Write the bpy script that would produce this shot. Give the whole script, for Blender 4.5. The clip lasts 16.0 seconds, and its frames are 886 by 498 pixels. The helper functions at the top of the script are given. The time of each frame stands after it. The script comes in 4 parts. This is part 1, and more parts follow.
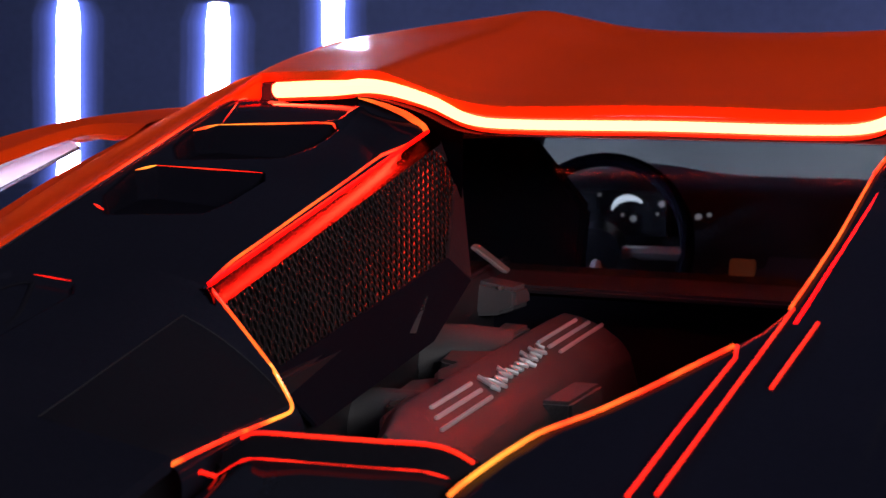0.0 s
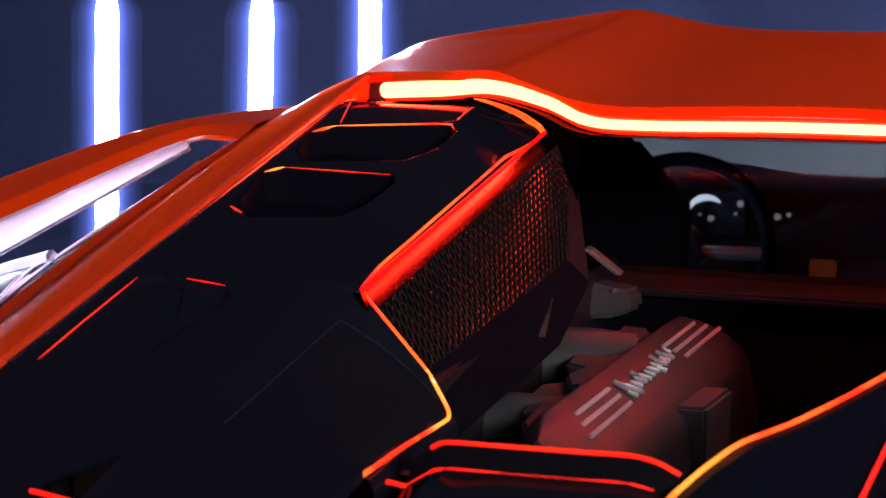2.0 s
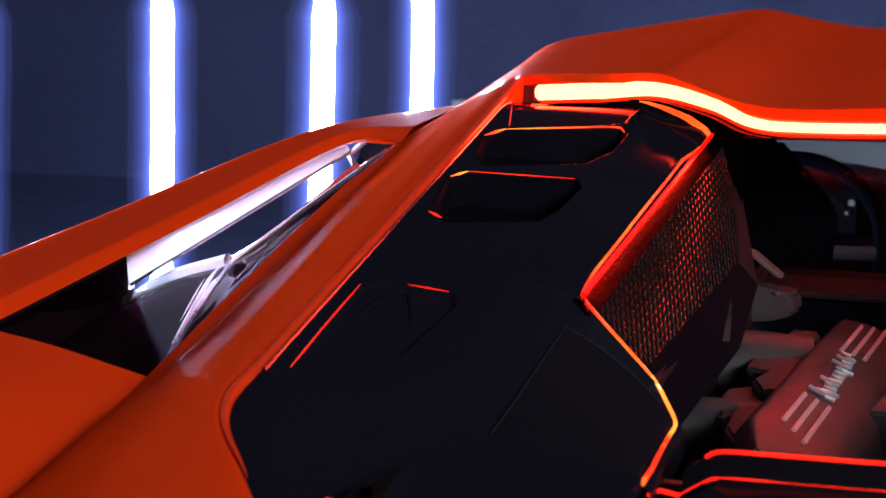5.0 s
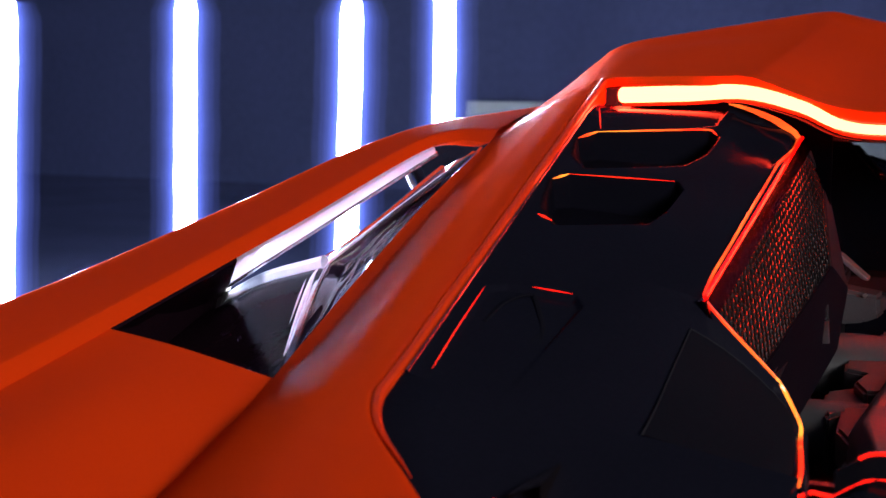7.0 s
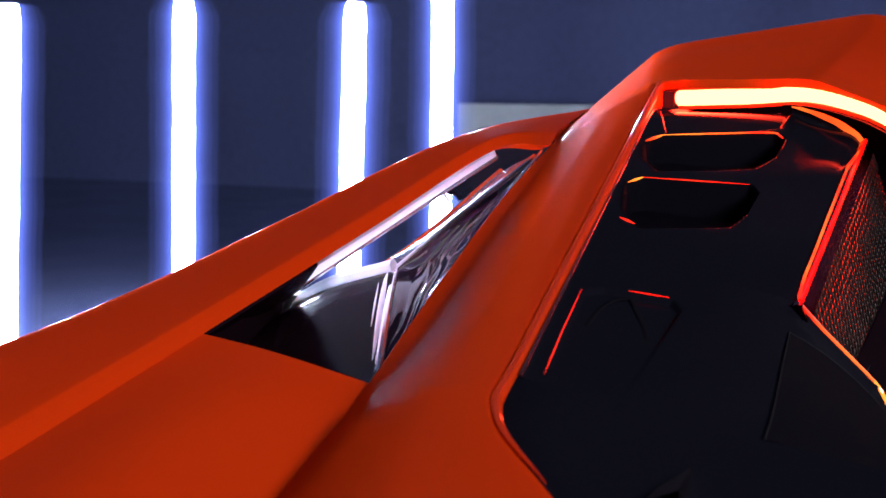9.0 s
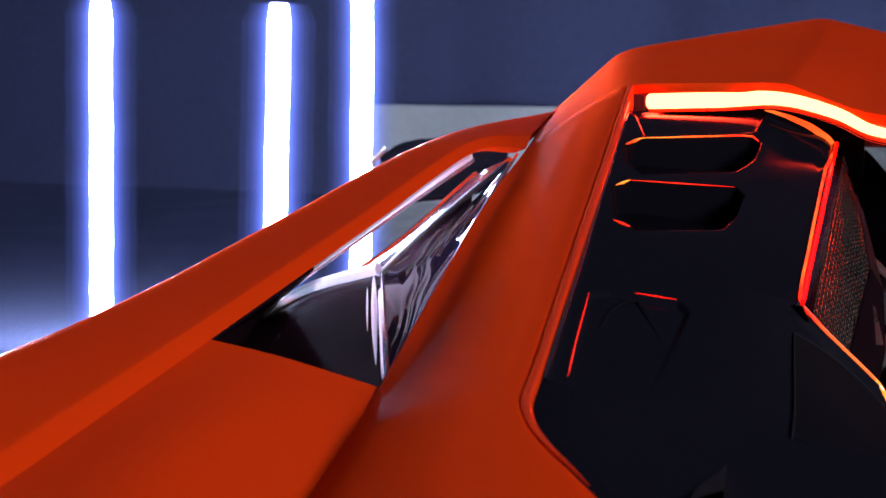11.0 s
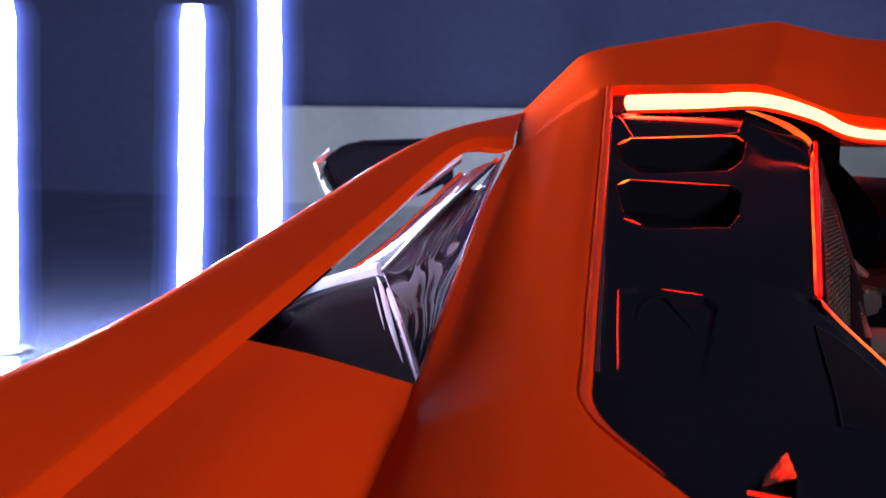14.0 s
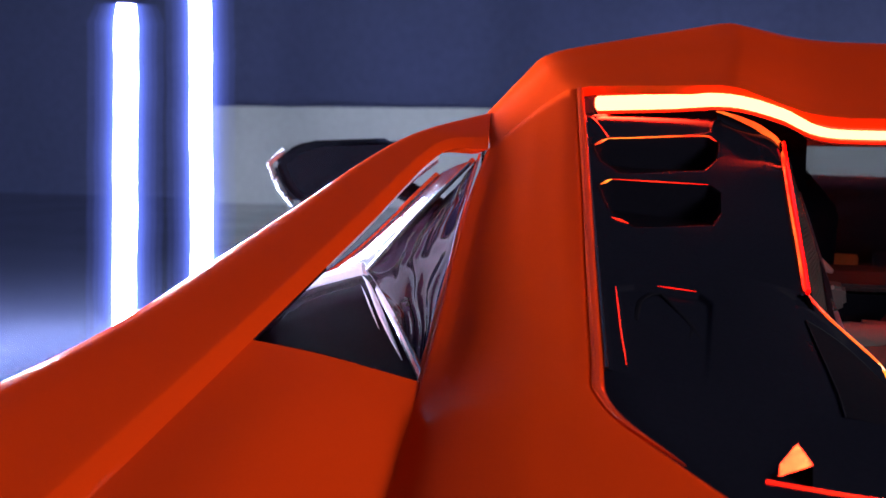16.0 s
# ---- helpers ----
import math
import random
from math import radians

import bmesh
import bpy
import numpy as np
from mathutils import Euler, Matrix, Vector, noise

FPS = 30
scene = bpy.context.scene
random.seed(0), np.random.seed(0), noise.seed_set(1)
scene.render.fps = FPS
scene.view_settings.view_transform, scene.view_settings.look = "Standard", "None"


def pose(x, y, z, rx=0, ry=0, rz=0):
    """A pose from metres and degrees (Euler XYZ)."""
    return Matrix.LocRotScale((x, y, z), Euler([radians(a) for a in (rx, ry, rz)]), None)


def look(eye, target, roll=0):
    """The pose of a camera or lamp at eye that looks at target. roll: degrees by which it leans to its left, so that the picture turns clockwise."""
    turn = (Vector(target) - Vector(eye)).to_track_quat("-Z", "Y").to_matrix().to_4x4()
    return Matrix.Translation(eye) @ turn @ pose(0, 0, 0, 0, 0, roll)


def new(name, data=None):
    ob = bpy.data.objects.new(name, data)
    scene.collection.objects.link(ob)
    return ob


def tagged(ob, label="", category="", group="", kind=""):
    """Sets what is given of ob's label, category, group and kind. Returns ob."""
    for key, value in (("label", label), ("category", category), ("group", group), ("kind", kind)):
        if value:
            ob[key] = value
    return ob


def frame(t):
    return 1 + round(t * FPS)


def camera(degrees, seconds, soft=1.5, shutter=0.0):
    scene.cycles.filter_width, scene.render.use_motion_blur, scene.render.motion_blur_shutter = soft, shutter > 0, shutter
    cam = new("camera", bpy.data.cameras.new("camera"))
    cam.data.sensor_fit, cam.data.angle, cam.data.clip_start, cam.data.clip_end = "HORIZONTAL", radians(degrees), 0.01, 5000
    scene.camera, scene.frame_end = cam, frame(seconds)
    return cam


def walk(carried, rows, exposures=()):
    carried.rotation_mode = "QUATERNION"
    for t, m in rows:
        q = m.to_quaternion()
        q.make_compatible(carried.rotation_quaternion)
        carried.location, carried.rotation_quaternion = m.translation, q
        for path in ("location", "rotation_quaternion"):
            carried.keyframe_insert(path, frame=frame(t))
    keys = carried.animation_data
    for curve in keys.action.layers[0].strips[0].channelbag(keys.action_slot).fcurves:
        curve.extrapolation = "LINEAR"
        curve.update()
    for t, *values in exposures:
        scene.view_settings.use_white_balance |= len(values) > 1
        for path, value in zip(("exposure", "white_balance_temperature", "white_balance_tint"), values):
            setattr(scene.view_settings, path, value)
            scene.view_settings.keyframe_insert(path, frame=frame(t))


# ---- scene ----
# ---------------------------------------------------------------- camera
cam = camera(34.00, 16.0)
cam.data.dof.use_dof, cam.data.dof.focus_distance, cam.data.dof.aperture_fstop = True, 1.30, 13.0
# seconds, place, heading (left of the car's axis), tilt, lean
PATH = [
    (0, 0.3342, 0.1382, 1.0430, 22.219, -4.854, 1.174),
    (0.5, 0.3135, 0.1357, 1.0431, 22.419, -4.883, 1.142),
    (1, 0.2908, 0.1296, 1.0441, 22.618, -4.931, 1.121),
    (1.5, 0.2670, 0.1220, 1.0449, 22.840, -4.973, 1.139),
    (2, 0.2433, 0.1151, 1.0456, 23.140, -5.016, 1.203),
    (2.5, 0.2169, 0.1072, 1.0463, 23.314, -5.044, 1.229),
    (3, 0.1934, 0.0982, 1.0470, 23.511, -5.076, 1.248),
    (3.5, 0.1737, 0.0895, 1.0481, 23.741, -5.113, 1.233),
    (4, 0.1570, 0.0806, 1.0504, 24.031, -5.186, 1.119),
    (6.5, 0.0716, 0.0327, 1.0505, 24.839, -5.192, 1.111),
    (7, 0.0541, 0.0234, 1.0505, 24.905, -5.183, 1.084),
    (7.5, 0.0369, 0.0160, 1.0508, 25.001, -5.183, 1.020),
    (8, 0.0197, 0.0070, 1.0506, 24.970, -5.167, 0.970),
    (8.5, 0.0017, 0.0003, 1.0501, 24.811, -5.128, 0.974),
    (11, -0.0778, -0.0358, 1.0512, 20.891, -4.981, 0.986),
    (11.5, -0.0915, -0.0426, 1.0510, 19.801, -4.954, 0.937),
    (12, -0.1045, -0.0493, 1.0507, 19.031, -4.934, 0.905),
    (12.5, -0.1188, -0.0592, 1.0510, 18.461, -4.927, 0.873),
    (13, -0.1339, -0.0662, 1.0506, 17.997, -4.920, 0.842),
    (13.5, -0.1497, -0.0737, 1.0502, 17.412, -4.894, 0.855),
    (14, -0.1643, -0.0837, 1.0496, 16.766, -4.866, 0.841),
    (14.5, -0.1779, -0.0915, 1.0493, 16.067, -4.842, 0.814),
    (15, -0.1897, -0.1006, 1.0497, 15.331, -4.840, 0.787),
    (15.5, -0.2015, -0.1082, 1.0499, 14.552, -4.850, 0.697),
    (16, -0.2132, -0.1166, 1.0507, 13.790, -4.862, 0.701),
]
walk(cam, [(t, pose(x, y, z, 90 + tilt, 0, turn) @ pose(0, 0, 0, 0, 0, lean)) for t, x, y, z, turn, tilt, lean in PATH])

# ---------------------------------------------------------------- world and lights
world = bpy.data.worlds.new("night_hall")
world.use_nodes = True
world.node_tree.nodes["Background"].inputs[0].default_value = (0.020, 0.028, 0.100, 1)
world.node_tree.nodes["Background"].inputs[1].default_value = 1.3
scene.world = world


def area_lamp(name, eye, target, sx, sy, watts, colour):
    data = bpy.data.lights.new(name, "AREA")
    data.shape, data.size, data.size_y, data.energy, data.color = "RECTANGLE", sx, sy, watts, colour
    ob = new(name, data)
    ob.matrix_world = look(eye, target)
    return ob


# unseen area lamps added to light the car, placed by how its paint shades
area_lamp("overhead_fill_lamp", (1.4, 2.0, 2.8), (0.0, 1.9, 1.1), 1.8, 1.2, 13, (1.0, 0.93, 0.84))
area_lamp("rear_fill_lamp", (2.2, -1.2, 1.72), (-0.4, 1.0, 0.9), 1.2, 0.6, 68, (1.0, 0.95, 0.93))


# ---------------------------------------------------------------- materials
def node_material(name):
    m = bpy.data.materials.new(name)
    m.use_nodes = True
    nt = m.node_tree
    return m, nt, nt.nodes["Principled BSDF"]


def mapped_noise(nt, scale, detail=3.0, stretch=(1, 1, 1)):
    co = nt.nodes.new("ShaderNodeTexCoord")
    mp = nt.nodes.new("ShaderNodeMapping")
    mp.inputs["Scale"].default_value = stretch
    nz = nt.nodes.new("ShaderNodeTexNoise")
    nz.inputs["Scale"].default_value, nz.inputs["Detail"].default_value = scale, detail
    nt.links.new(co.outputs["Object"], mp.inputs["Vector"])
    nt.links.new(mp.outputs["Vector"], nz.inputs["Vector"])
    return nz


def ramp(nt, source, a, b, lo=0.3, hi=0.7):
    r = nt.nodes.new("ShaderNodeValToRGB")
    r.color_ramp.elements[0].position, r.color_ramp.elements[1].position = lo, hi
    r.color_ramp.elements[0].color, r.color_ramp.elements[1].color = (*a, 1), (*b, 1)
    nt.links.new(source, r.inputs["Fac"])
    return r.outputs["Color"]


def surface(name, a, b, rough=0.5, rough2=None, metal=0.0, coat=0.0, coat_rough=0.05, scale=8.0, fine=120.0, bump=0.0, bump_scale=200.0, ior=1.45, stretch=(1, 1, 1)):
    m, nt, p = node_material(name)
    big, small = mapped_noise(nt, scale), mapped_noise(nt, fine, 2.0)
    mix = nt.nodes.new("ShaderNodeMath")
    mix.operation, mix.inputs[1].default_value = "MULTIPLY_ADD", 0.5
    half = nt.nodes.new("ShaderNodeMath")
    half.operation, half.inputs[1].default_value = "MULTIPLY", 0.5
    nt.links.new(small.outputs["Fac"], half.inputs[0])
    nt.links.new(big.outputs["Fac"], mix.inputs[0])
    nt.links.new(half.outputs[0], mix.inputs[2])
    nt.links.new(ramp(nt, mix.outputs[0], a, b), p.inputs["Base Color"])
    r2 = rough if rough2 is None else rough2
    nt.links.new(ramp(nt, big.outputs["Fac"], (rough,) * 3, (r2,) * 3), p.inputs["Roughness"])
    p.inputs["Metallic"].default_value, p.inputs["IOR"].default_value = metal, ior
    p.inputs["Coat Weight"].default_value, p.inputs["Coat Roughness"].default_value = coat, coat_rough
    if bump:
        bn, bp = mapped_noise(nt, bump_scale, 3.0 if stretch == (1, 1, 1) else 0.4, stretch), nt.nodes.new("ShaderNodeBump")
        bp.inputs["Strength"].default_value, bp.inputs["Distance"].default_value = bump, 0.002
        nt.links.new(bn.outputs["Fac"], bp.inputs["Height"])
        nt.links.new(bp.outputs["Normal"], p.inputs["Normal"])
    return m


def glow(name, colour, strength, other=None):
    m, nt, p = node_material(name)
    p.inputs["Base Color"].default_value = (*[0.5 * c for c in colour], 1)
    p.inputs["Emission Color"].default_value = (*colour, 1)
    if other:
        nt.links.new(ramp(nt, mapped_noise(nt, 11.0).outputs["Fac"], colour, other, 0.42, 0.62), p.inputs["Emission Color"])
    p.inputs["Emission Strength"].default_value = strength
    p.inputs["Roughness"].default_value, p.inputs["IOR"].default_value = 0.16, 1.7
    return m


ORANGE = surface("orange_car_paint", (0.78, 0.044, 0.003), (0.86, 0.052, 0.004), 0.48, 0.54, 0.0, 0.08, 0.05, 5, 900, 0, 200.0, 1.015)
# the same orange with more coat, for the rod that catches edge light
ORANGEGLOSS = surface("gloss_orange_edge", (0.78, 0.044, 0.003), (0.86, 0.052, 0.004), 0.4, 0.5, 0.0, 0.45, 0.10, 5, 900, 0, 200.0, 1.015)
DECK = surface("dark_deck_lacquer", (0.007, 0.0075, 0.0140), (0.011, 0.011, 0.020), 0.07, 0.12, 0, 0, 0.03, 6, 300, 0.02, 12.0, 1.035)
BLACK = surface("gloss_black_lacquer", (0.006, 0.006, 0.009), (0.010, 0.010, 0.014), 0.025, 0.04, 0, 0, 0.03, 6, 300, 0.015, 12.0, 1.10)
HEADM = surface("soft_black_plastic", (0.0006, 0.0006, 0.0014), (0.001, 0.001, 0.002), 0.36, 0.42, 0, 0, 0, 7, 300, 0.05, 200.0, 1.012)
MATTE = surface("matte_black", (0.004, 0.004, 0.008), (0.006, 0.006, 0.011), 0.55, 0.65, 0, 0, 0, 7, 300, 0.05, 200.0, 1.04)
FIELD = surface("dull_black_plastic", (0.008, 0.008, 0.013), (0.011, 0.011, 0.017), 0.30, 0.40, 0, 0, 0, 7, 300, 0.1, 300.0, 1.002)
# a little paler than the deck, for the field's thin edge
SEAM = surface("dark_grey_edge", (0.020, 0.020, 0.026), (0.032, 0.032, 0.040), 0.40, 0.50, 0, 0, 0, 30, 300, 0, 300.0, 1.002)
LIP = surface("polished_black_lip", (0.005, 0.005, 0.007), (0.008, 0.008, 0.010), 0.12, 0.16, 0, 0, 0.03, 6, 300, 0, 12.0, 2.2)
# coloured so the mirrored brake light turns orange-yellow
GLINT = surface("brake_glint_metal", (0.72, 0.48, 0.26), (0.78, 0.54, 0.30), 0.06, 0.10, 1.0, 0, 0, 9, 200, 0.2, 60.0)
SATIN = surface("satin_black_plastic", (0.010, 0.010, 0.014), (0.016, 0.016, 0.021), 0.36, 0.46, 0, 0, 0, 7, 300, 0.1, 200.0, 1.35)
SMOKE = surface("smoked_lacquer", (0.010, 0.004, 0.008), (0.016, 0.006, 0.012), 0.16, 0.22, 0.0, 0, 0.02, 9, 200, 0.03, 30.0, 1.03)
FILM = surface("creased_smoked_film", (0.030, 0.011, 0.026), (0.044, 0.017, 0.038), 0.02, 0.04, 0.0, 0, 0.02, 9, 200, 0.14, 60.0, 1.11, (1, 0.18, 1))
SHELF = surface("gloss_purple_lacquer", (0.060, 0.030, 0.055), (0.085, 0.045, 0.075), 0.16, 0.24, 0.0, 0, 0.02, 9, 200, 0.15, 60.0, 2.6, (1, 0.18, 1))
# bright metals for rods that stand in for tube light on gloss black
SHEEN = surface("highlight_rod_metal", (0.80, 0.80, 0.84), (0.88, 0.88, 0.92), 0.12, 0.20, 0.95, 0, 0, 9, 200, 0.2, 60.0)
GLARE = surface("highlight_bright_metal", (0.90, 0.91, 0.95), (0.96, 0.97, 1.0), 0.28, 0.36, 1.0, 0, 0, 9, 200, 0.05, 60.0)
# pale translucent metal in place of a white reflection on gloss black
SHINESTRIP = surface("tube_shine_strip", (0.90, 0.92, 0.97), (0.96, 0.97, 1.0), 0.28, 0.36, 0.9, 0, 0, 9, 200, 0.05, 60.0)
_tr, _mx = SHINESTRIP.node_tree.nodes.new("ShaderNodeBsdfTranslucent"), SHINESTRIP.node_tree.nodes.new("ShaderNodeMixShader")
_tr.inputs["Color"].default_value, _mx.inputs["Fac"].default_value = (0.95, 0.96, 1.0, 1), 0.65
SHINESTRIP.node_tree.links.new(SHINESTRIP.node_tree.nodes["Principled BSDF"].outputs[0], _mx.inputs[1])
SHINESTRIP.node_tree.links.new(_tr.outputs[0], _mx.inputs[2])
SHINESTRIP.node_tree.links.new(_mx.outputs[0], SHINESTRIP.node_tree.nodes["Material Output"].inputs["Surface"])
MESHM = surface("perforated_steel", (0.055, 0.047, 0.050), (0.075, 0.066, 0.070), 0.22, 0.26, 0.95, 0, 0, 20, 300)
# the brake light's red is put into the border's own colour
BORDER = surface("red_tinted_border", (0.18, 0.046, 0.050), (0.21, 0.055, 0.060), 0.16, 0.16, 1.0, 0, 0, 20, 300)
CAST = surface("cast_grey_cover", (0.028, 0.034, 0.042), (0.040, 0.048, 0.058), 0.40, 0.52, 0.0, 0, 0, 18, 900, 0.15, 900.0)
PLATE = surface("speckled_grey_plate", (0.045, 0.048, 0.060), (0.12, 0.125, 0.15), 0.5, 0.6, 0.2, 0, 0, 300, 1500, 0.6, 900.0)
ALU = surface("brushed_aluminium", (0.55, 0.55, 0.57), (0.70, 0.70, 0.72), 0.25, 0.35, 0.9, 0, 0, 30, 600)
LUG = surface("rough_cast_lug", (0.032, 0.032, 0.038), (0.046, 0.046, 0.054), 0.45, 0.55, 0.0, 0, 0, 18, 900, 0.2, 700.0)
BRACKET = surface("grey_moulded_plastic", (0.050, 0.050, 0.060), (0.075, 0.075, 0.088), 0.4, 0.5, 0.0, 0, 0, 18, 900, 0.1, 700.0)
RIBM = surface("bright_rib_metal", (0.50, 0.52, 0.58), (0.62, 0.64, 0.70), 0.30, 0.38, 0.25, 0, 0, 30, 600)
FLOOR = surface("dark_polished_floor", (0.032, 0.036, 0.066), (0.045, 0.050, 0.088), 0.11, 0.18, 0, 0, 0, 0.7, 12, 0, 200.0, 1.7)
WALL = surface("navy_drape", (0.038, 0.045, 0.096), (0.056, 0.063, 0.132), 0.8, 0.9, 0, 0, 0, 0.6, 6)
CEIL = surface("charcoal_ceiling", (0.018, 0.020, 0.032), (0.026, 0.028, 0.044), 0.8, 0.9, 0, 0, 0, 0.6, 6)
PALE = surface("pale_low_wall", (0.35, 0.35, 0.32), (0.41, 0.41, 0.38), 0.7, 0.8, 0, 0, 0, 0.5, 9)
RUBBER = surface("black_rubber", (0.012, 0.012, 0.012), (0.022, 0.022, 0.022), 0.7, 0.8, 0, 0, 0, 9, 90)
SCREEN = glow("instrument_display", (0.75, 0.85, 1.0), 1.6)
HOT = glow("hot_brake_light", (1.0, 0.036, 0.014), 52.0)
# lens edge; its pure red glow also stands in for the light's halo
RIM = glow("red_brake_lens", (1.0, 0.012, 0.002), 2.2)
# glowing lines stand in for the brake light mirrored in gloss edges
LINE = glow("red_reflection_line", (1.0, 0.012, 0.005), 1.7, (1.0, 0.026, 0.008))
DEEPRED = glow("deep_red_border_glow", (1.0, 0.0015, 0.0009), 5.0)
LINEMID = glow("amber_reflection_line", (1.0, 0.022, 0.007), 1.8, (1.0, 0.13, 0.016))
LINEHOT = glow("orange_reflection_line", (1.0, 0.025, 0.007), 2.0, (1.0, 0.32, 0.035))
TUBE = glow("white_light_tube", (0.60, 0.70, 1.0), 620.0)


def halo_material(name, colour, alpha, strength):
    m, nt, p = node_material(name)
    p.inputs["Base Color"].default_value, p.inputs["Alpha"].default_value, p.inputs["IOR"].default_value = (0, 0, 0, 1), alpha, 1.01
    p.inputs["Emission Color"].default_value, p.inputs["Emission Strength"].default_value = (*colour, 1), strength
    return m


# half-round glowing shells that stand in for the tubes' halo: size over the tube, material
HALOS = []
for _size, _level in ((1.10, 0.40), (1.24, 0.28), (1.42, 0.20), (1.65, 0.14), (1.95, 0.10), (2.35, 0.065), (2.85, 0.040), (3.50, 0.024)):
    HALOS.append((_size, halo_material("halo_shell", (0.10 + 0.02 * _size, 0.17 + 0.02 * _size, 1.0), 0.05, 3.1 * _level / 0.05)))
DIM = glow("dim_indicator", (0.80, 0.80, 0.85), 0.26)
AMBER = glow("dim_amber_screen", (1.0, 0.25, 0.08), 0.06)
DARKGLASS = surface("dark_tinted_glass", (0.006, 0.006, 0.009), (0.009, 0.009, 0.012), 0.05, 0.08, 0, 0, 0, 4, 100)
GLASS, _nt, _p = node_material("clear_glass")
_p.inputs["Transmission Weight"].default_value, _p.inputs["Roughness"].default_value, _p.inputs["IOR"].default_value = 1.0, 0.0, 1.07
_p.inputs["Base Color"].default_value = (0.32, 0.34, 0.35, 1)


# ---------------------------------------------------------------- mesh helpers
def smooth_curve(pts, n=8):
    """Catmull-Rom through pts, n steps a span."""
    p = [Vector(q) for q in pts]
    p = [2 * p[0] - p[1]] + p + [2 * p[-1] - p[-2]]
    out = []
    for i in range(1, len(p) - 2):
        a, b, c, d = p[i - 1:i + 3]
        for k in range(n):
            t = k / n
            out.append(0.5 * (2 * b + (c - a) * t + (2 * a - 5 * b + 4 * c - d) * t * t + (3 * b - a - 3 * c + d) * t ** 3))
    return out + [p[-2]]


def rounded(pts, r=0.25, n=4):
    """A polyline with its corners rounded off: r is the share of each leg, one number or one a corner."""
    p = [Vector(q) for q in pts]
    out = [p[0]]
    for i, (a, b, c) in enumerate(zip(p, p[1:], p[2:])):
        k = r[i] if isinstance(r, (list, tuple)) else r
        u, v = b.lerp(a, k), b.lerp(c, k)
        for k in range(n + 1):
            t = k / n
            out.append((1 - t) ** 2 * u + 2 * t * (1 - t) * b + t * t * v)
    return out + [p[-1]]


def finish(bm, smooth=True, angle=35):
    bmesh.ops.recalc_face_normals(bm, faces=bm.faces[:])
    if smooth:
        for f in bm.faces:
            f.smooth = True
        for e in bm.edges:
            if len(e.link_faces) == 2 and e.calc_face_angle(0) > radians(angle):
                e.smooth = False
    return bm


def part(name, bm, material, parent=None, label="", smooth=True, angle=35):
    finish(bm, smooth, angle)
    me = bpy.data.meshes.new(name)
    bm.to_mesh(me)
    bm.free()
    me.materials.append(material)
    ob = new(name, me)
    ob.parent = parent
    if label:
        ob["label"] = label
    return ob


def sheet(rows, thick=0.0, closed=False):
    """A grid of quads through rows of points; with thick, a closed shell of that thickness on its under side."""
    bm = bmesh.new()
    g = [[bm.verts.new(p) for p in r] for r in rows]
    n = len(g[0])
    for a, b in zip(g, g[1:]):
        for j in range(n if closed else n - 1):
            bm.faces.new((a[j], a[(j + 1) % n], b[(j + 1) % n], b[j]))
    if thick:
        d = Vector(thick) if isinstance(thick, (tuple, Vector)) else Vector((0, 0, -thick))
        h = [[bm.verts.new(Vector(p) + d) for p in r] for r in rows]
        for a, b in zip(h, h[1:]):
            for j in range(n if closed else n - 1):
                bm.faces.new((a[j], b[j], b[(j + 1) % n], a[(j + 1) % n]))
        rim = [(g[0], h[0]), (g[-1], h[-1])]
        if not closed:
            rim += [([r[0] for r in g], [r[0] for r in h]), ([r[-1] for r in g], [r[-1] for r in h])]
        for a, b in rim:
            for j in range(len(a) - 1):
                bm.faces.new((a[j], a[j + 1], b[j + 1], b[j]))
    return bm


def slab(outline, depth, bevel=0.0, segments=2):
    """A flat outline (a list of points) given depth (a vector), with its edges rounded."""
    bm = bmesh.new()
    d = Vector(depth)
    a = [bm.verts.new(p) for p in outline]
    b = [bm.verts.new(Vector(p) + d) for p in outline]
    n = len(a)
    bm.faces.new(a)
    bm.faces.new(b[::-1])
    for i in range(n):
        bm.faces.new((a[i], b[i], b[(i + 1) % n], a[(i + 1) % n]))
    bmesh.ops.recalc_face_normals(bm, faces=bm.faces[:])
    if bevel:
        bmesh.ops.bevel(bm, geom=bm.edges[:], offset=bevel, segments=segments, affect="EDGES", clamp_overlap=True)
    return bm


def box(x0, x1, y0, y1, z0, z1, bevel=0.0, segments=2):
    return slab([(x0, y0, z0), (x1, y0, z0), (x1, y1, z0), (x0, y1, z0)], (0, 0, z1 - z0), bevel, segments)


def rod(path, radius, sides=10, cap=True, flat=1.0):
    """A round bar along a path of points; radius may be a list."""
    p = [Vector(q) for q in path]
    bm, rings = bmesh.new(), []
    up = Vector((0, 0, 1))
    for i, q in enumerate(p):
        d = (p[min(i + 1, len(p) - 1)] - p[max(i - 1, 0)]).normalized()
        u = d.cross(up if abs(d.z) < 0.95 else Vector((0, 1, 0))).normalized()
        v = u.cross(d).normalized()
        r = radius[i] if isinstance(radius, (list, tuple)) else radius
        rings.append([bm.verts.new(q + r * (math.cos(2 * math.pi * k / sides) * u + flat * math.sin(2 * math.pi * k / sides) * v)) for k in range(sides)])
    for a, b in zip(rings, rings[1:]):
        for k in range(sides):
            bm.faces.new((a[k], a[(k + 1) % sides], b[(k + 1) % sides], b[k]))
    if cap:
        bm.faces.new(rings[0][::-1])
        bm.faces.new(rings[-1])
    return bm


def join(*bms):
    out = bmesh.new()
    for b in bms:
        me = bpy.data.meshes.new("tmp")
        b.to_mesh(me)
        b.free()
        out.from_mesh(me)
        bpy.data.meshes.remove(me)
    return out


